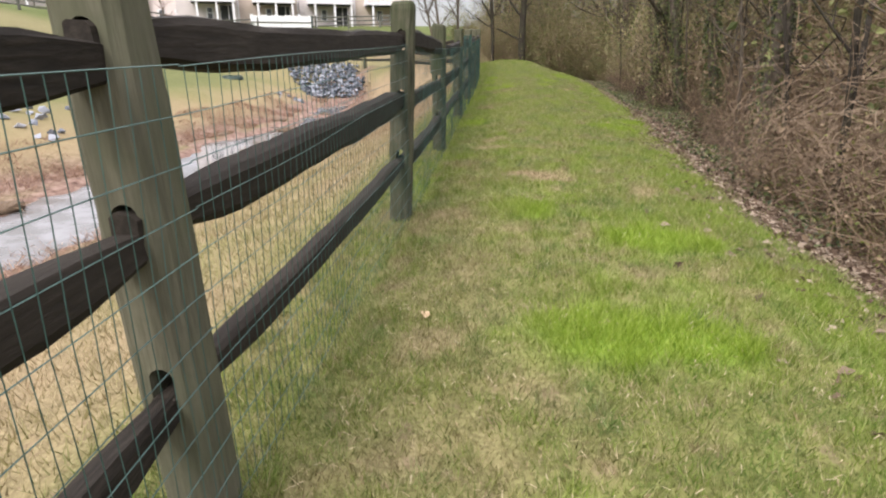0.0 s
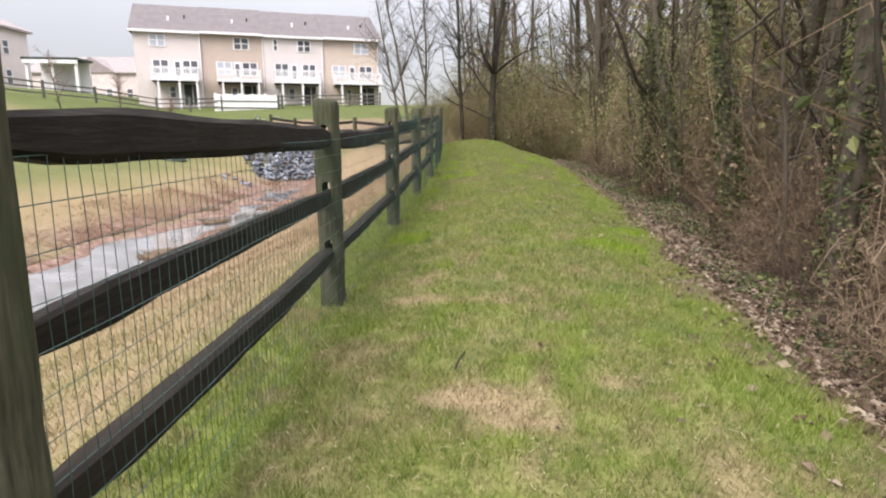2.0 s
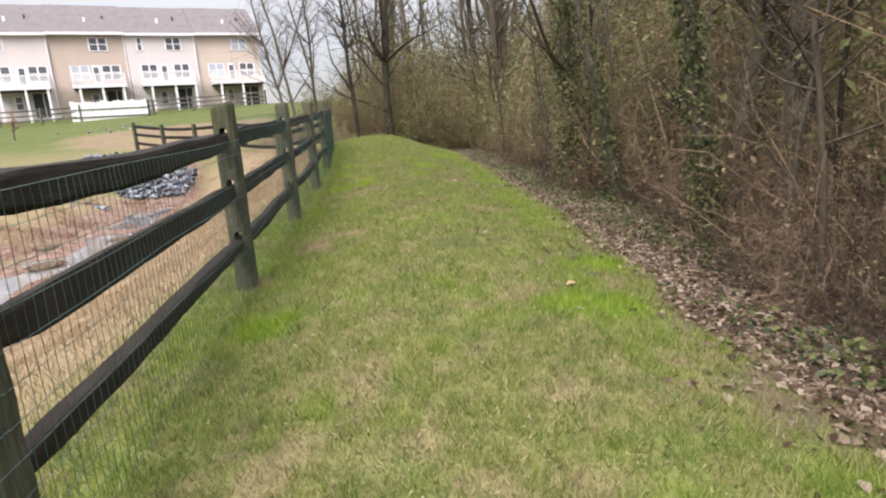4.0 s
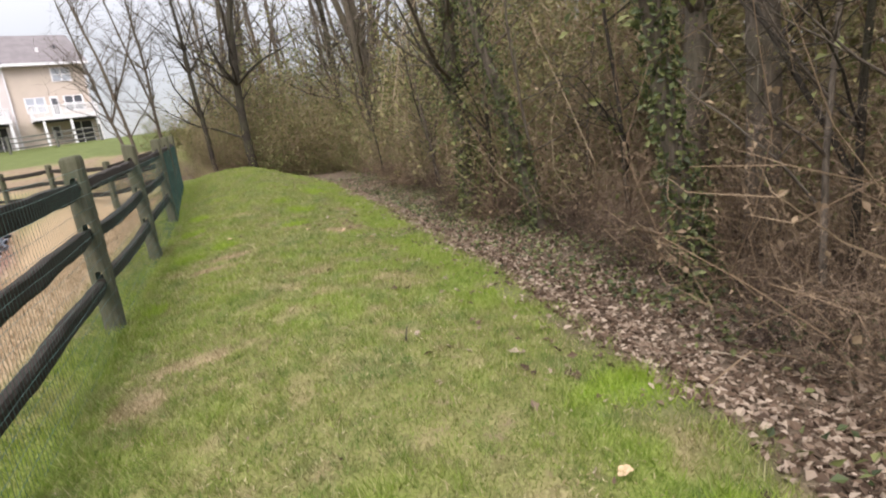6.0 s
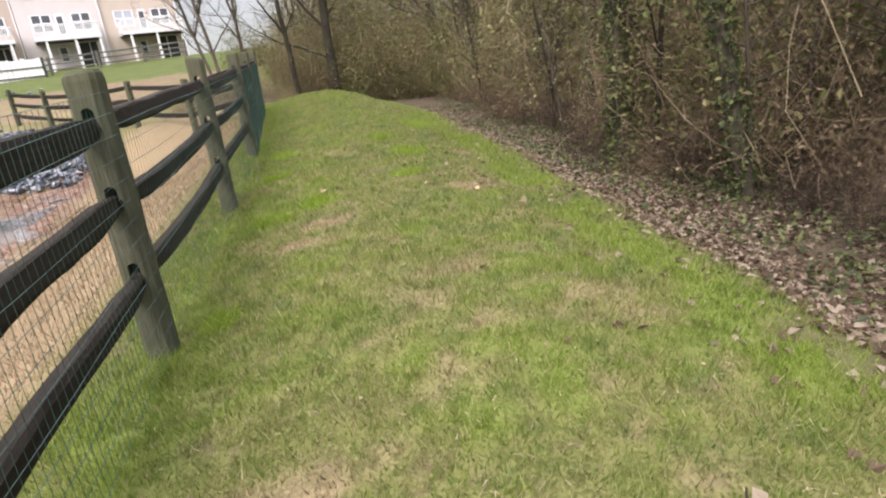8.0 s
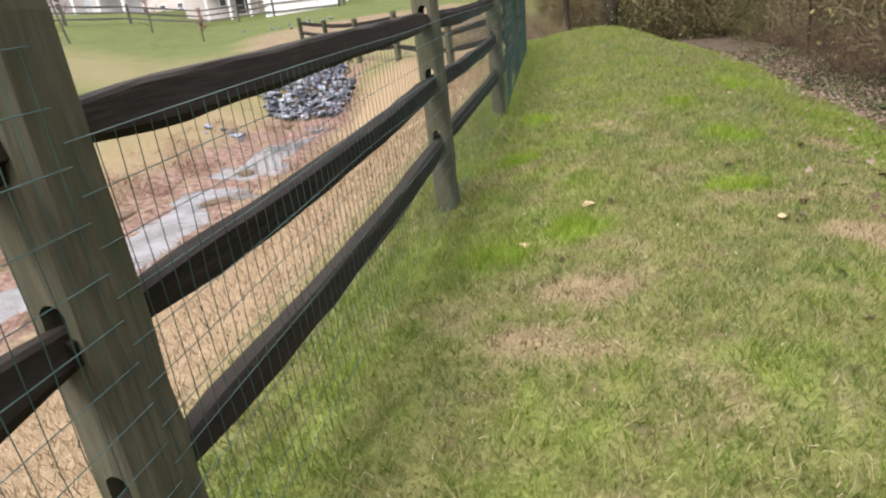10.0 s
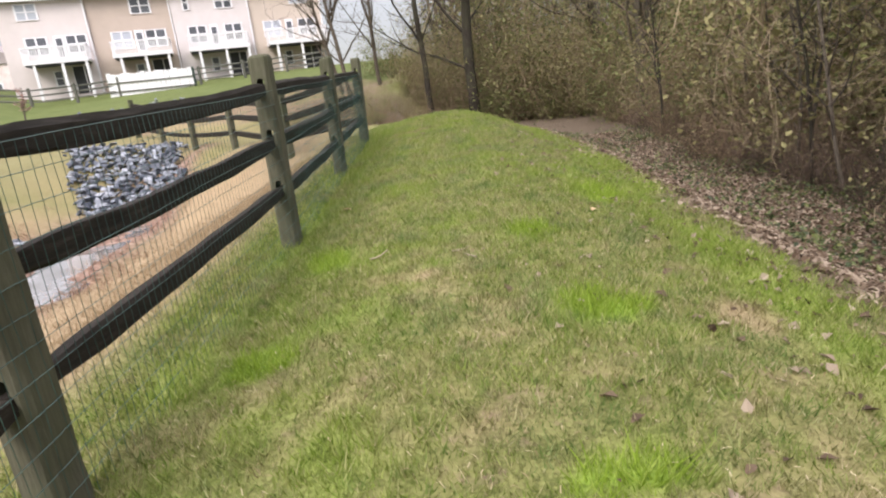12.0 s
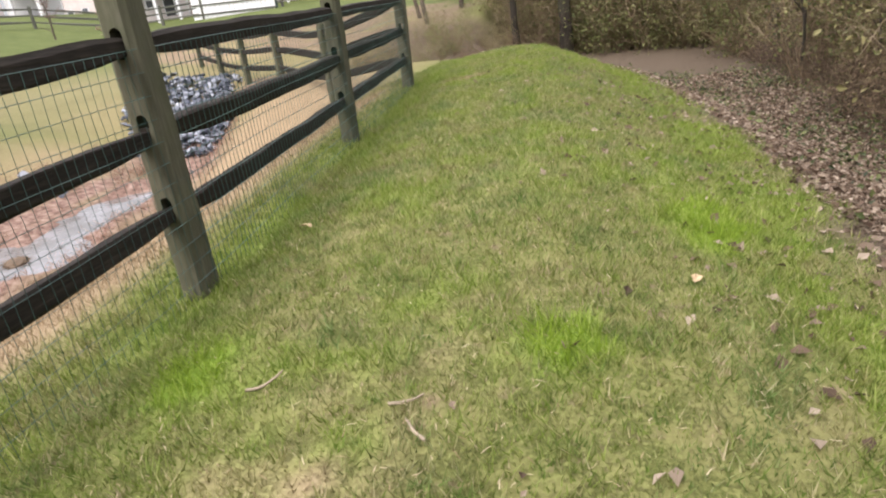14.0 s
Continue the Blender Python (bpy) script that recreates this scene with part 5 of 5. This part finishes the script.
def build_leaves():
    rng = random.Random(8)
    cs = []
    while len(cs) < 44000:
        y = rng.uniform(0, 30)
        e, foot = float(grass_edge(y)), float(thicket_foot(y))
        if rng.random() * 4.6 > foot - e:
            continue
        u = rng.gauss(0.62, 0.48)
        x = e + (foot - e) * u
        if u < 1.5 and (u > 0.12 or rng.random() < 0.3) and vnoise(x, y, 1.3, 61) > 0.24:
            cs.append((x, y))
    for _ in range(20000):
        y = rng.uniform(1, 25)
        cs.append((float(grass_edge(y)) + 0.15 + (float(thicket_foot(y)) - float(grass_edge(y)) + 1.2) * rng.random(), y))
    xs, ys = np.array([c[0] for c in cs]), np.array([c[1] for c in cs])
    zs = land(xs, ys) + 0.012
    v, f = leaf_cloud(rng, [((a, b, c), (0, 0, 1)) for a, b, c in zip(xs, ys, zs)], (0.013, 0.042), 0.5, 0.35)
    tagged(raw("leaf_litter", v, f, DEAD_LEAF), "carpet of pale brown fallen leaves in the gully", "leaves", kind="stuff")
    ys = np.array([rng.uniform(1, 26) for _ in range(170)])
    xs = np.array([rng.uniform(0.2, 1.0) for _ in range(170)]) * grass_edge(ys)
    v, f = leaf_cloud(rng, [((a, b, c + 0.03), (0, 0, 1)) for a, b, c in zip(xs, ys, land(xs, ys))], (0.006, 0.014), 0.35, 0.3)
    tagged(raw("fallen_leaves", v, f, DEAD_LEAF), "few dry leaves scattered on the grass", "leaves", kind="stuff")
    cs = []
    for _ in range(36000):
        y = rng.uniform(1, 30)
        e = float(grass_edge(y))
        x = e + 0.2 + (float(thicket_foot(y)) - e + 0.7) * rng.random() ** 0.5
        if rng.random() < 1.7 * (float(vnoise(x, y, 1.4, 51)) - 0.30):
            cs.append((x, y))
    xs, ys = np.array([c[0] for c in cs]), np.array([c[1] for c in cs])
    zs = land(xs, ys) + 0.035 + 0.15 * np.random.RandomState(6).rand(len(xs)) ** 2
    v, f = leaf_cloud(rng, [((a, b, c), (0, 0, 1)) for a, b, c in zip(xs, ys, zs)], (0.016, 0.038), 0.6)
    tagged(raw("ground_ivy", v, f, IVY_LEAF), "low dark green ivy creeping under the brush", "ivy", kind="stuff")


build_leaves()


def build_tufts():
    rng = random.Random(15)
    for x, y, s in ((-5.35, 13.5, 1.0), (-6.05, 17.7, 0.9), (-7.0, 19.6, 0.7), (-5.6, 20.5, 0.6), (-6.9, 10.2, 0.8), (-7.5, 12.4, 0.8), (-7.3, 7.4, 0.9), (-6.2, 22.6, 0.5), (-5.0, 16.2, 0.6), (-7.4, 16.0, 0.7)):
        t = tagged(empty("grass_tuft"), "low clump of dead brown grass in the water", "grass tuft")
        tw = Twigs(3)
        for _ in range(260):
            a, r = rng.uniform(0, 6.28), rng.random() ** 0.5 * 0.42
            st = wander(rng, (math.cos(a) * r, math.sin(a) * r * 0.7, 0), (math.cos(a) * 0.9, math.sin(a) * 0.9, rng.uniform(0.15, 0.9)), rng.uniform(0.12, 0.32), 3, 0.2, -0.15)
            tw.tube(st, [0.005, 0.004, 0.003, 0.001])
        tw.make("dead_grass", VINE, t, smooth=False)
        mound = bmesh.new()
        bmesh.ops.create_icosphere(mound, subdivisions=3, radius=1)
        for v in mound.verts:
            k = 1 + 0.25 * noise.noise(v.co * 2.5 + Vector((x, y, 0)))
            v.co = Vector((v.co.x * 0.48 * k, v.co.y * 0.34 * k, v.co.z * 0.10 * k))
        part("mound", mound, MUD_CLUMP, t, smooth=True)
        t.matrix_basis = Matrix.LocRotScale((x, y, max(WATER_Z, float(land(x, y)))), Euler((0, 0, rng.uniform(0, 6))), (s, s, s))


MUD_CLUMP = plain("mud_clump", (0.13, 0.09, 0.06), 0.9, 0.25, 6, bump=0.8)
build_tufts()


# ---------------- small things on the grass ----------------
def fallen_leaf(x, y, size, turn, label):
    """A single curled dead leaf with lobes."""
    bm = bmesh.new()
    rim = []
    for k in range(18):
        a = 2 * math.pi * k / 18
        r = size * (0.55 + 0.28 * abs(math.sin(a * 2.5 + 0.4)) + 0.25 * max(0, math.cos(a)))
        rim.append(bm.verts.new((math.cos(a) * r, math.sin(a) * r * 0.75, 0.35 * size * (math.sin(a) ** 2))))
    mid = bm.verts.new((0, 0, 0.0))
    for k in range(18):
        bm.faces.new((mid, rim[k], rim[(k + 1) % 18]))
    ob = part("dead_leaf", bm, SINGLE_LEAF)
    tagged(ob, label, "leaf")
    ob.matrix_basis = Matrix.LocRotScale((x, y, float(land(x, y)) + 0.022), Euler((0.15, -0.1, turn)), None)
    sub = ob.modifiers.new("thickness", "SOLIDIFY")
    sub.thickness = 0.0012


SINGLE_LEAF = plain("tan_leaf", (0.50, 0.36, 0.22), 0.7, 0.2, 40)
for lx, ly, ls, lt in ((0.98, 14.78, 0.045, 0.6), (0.64, 14.27, 0.04, 2.2), (1.98, 14.55, 0.045, 4.0), (2.45, 18.15, 0.035, 1.1), (2.35, 14.15, 0.05, 5.1), (0.38, 18.9, 0.045, 3.0), (2.35, 8.35, 0.04, 0.2), (0.35, 1.35, 0.035, 1.9), (2.6, 13.6, 0.04, 2.6)):
    fallen_leaf(lx, ly, ls, lt, "curled tan dead leaf lying on the grass")


def stick(x, y, length, turn, rise, label):
    rng = random.Random(int(x * 100))
    tw = Twigs(6)
    pts = wander(rng, (0, 0, 0), (math.cos(turn), math.sin(turn), rise), length, 6, 0.12, 0.0)
    tw.tube(pts, [0.006, 0.0058, 0.0054, 0.005, 0.0045, 0.004, 0.003])
    ob = tw.make("stick", BARK_DARK if rise > 0.3 else STICK, None)
    tagged(ob, label, "stick")
    ob.location = (x, y, float(land(x, y)) + 0.018)


STICK = plain("dry_stick", (0.34, 0.27, 0.2), 0.8, 0.2, 20)
stick(2.0, 10.07, 0.11, 1.2, 0.8, "short dark stick poking out of the grass")
stick(0.88, 4.78, 0.11, 1.0, 0.6, "thin dark twig standing in the grass")
stick(1.35, 17.2, 0.12, 0.4, 0.05, "pale dry twig lying on the grass")
stick(1.5, 17.05, 0.12, 2.4, 0.05, "pale dry twig lying on the grass")
stick(0.8, 17.3, 0.15, 0.1, 0.05, "pale dry twig lying on the grass")
stick(4.0, 9.3, 0.8, 1.9, 0.08, "fallen branch lying in the leaf litter")
stick(4.3, 17.2, 0.7, 0.9, 0.2, "fallen branch lying in the leaf litter")


def drain_cover(x, y):
    t = tagged(empty("drain_cover", pose(x, y, float(land(x, y)))), "dark round drain cover set in the lawn", "drain cover")
    bm = bmesh.new()
    bmesh.ops.create_cone(bm, cap_ends=True, segments=28, radius1=0.52, radius2=0.47, depth=0.14)
    bmesh.ops.translate(bm, vec=(0, 0, 0.05), verts=bm.verts)
    part("rim", bm, METAL_DARK, t)
    for k in range(7):
        w = 0.42 * math.sqrt(1 - ((k - 3) / 3.6) ** 2)
        part("bar", boxes((-w, w, (k - 3) * 0.11 - 0.02, (k - 3) * 0.11 + 0.02, 0.124, 0.145)), METAL_DARK, t)

drain_cover(-12.02, 27.37)
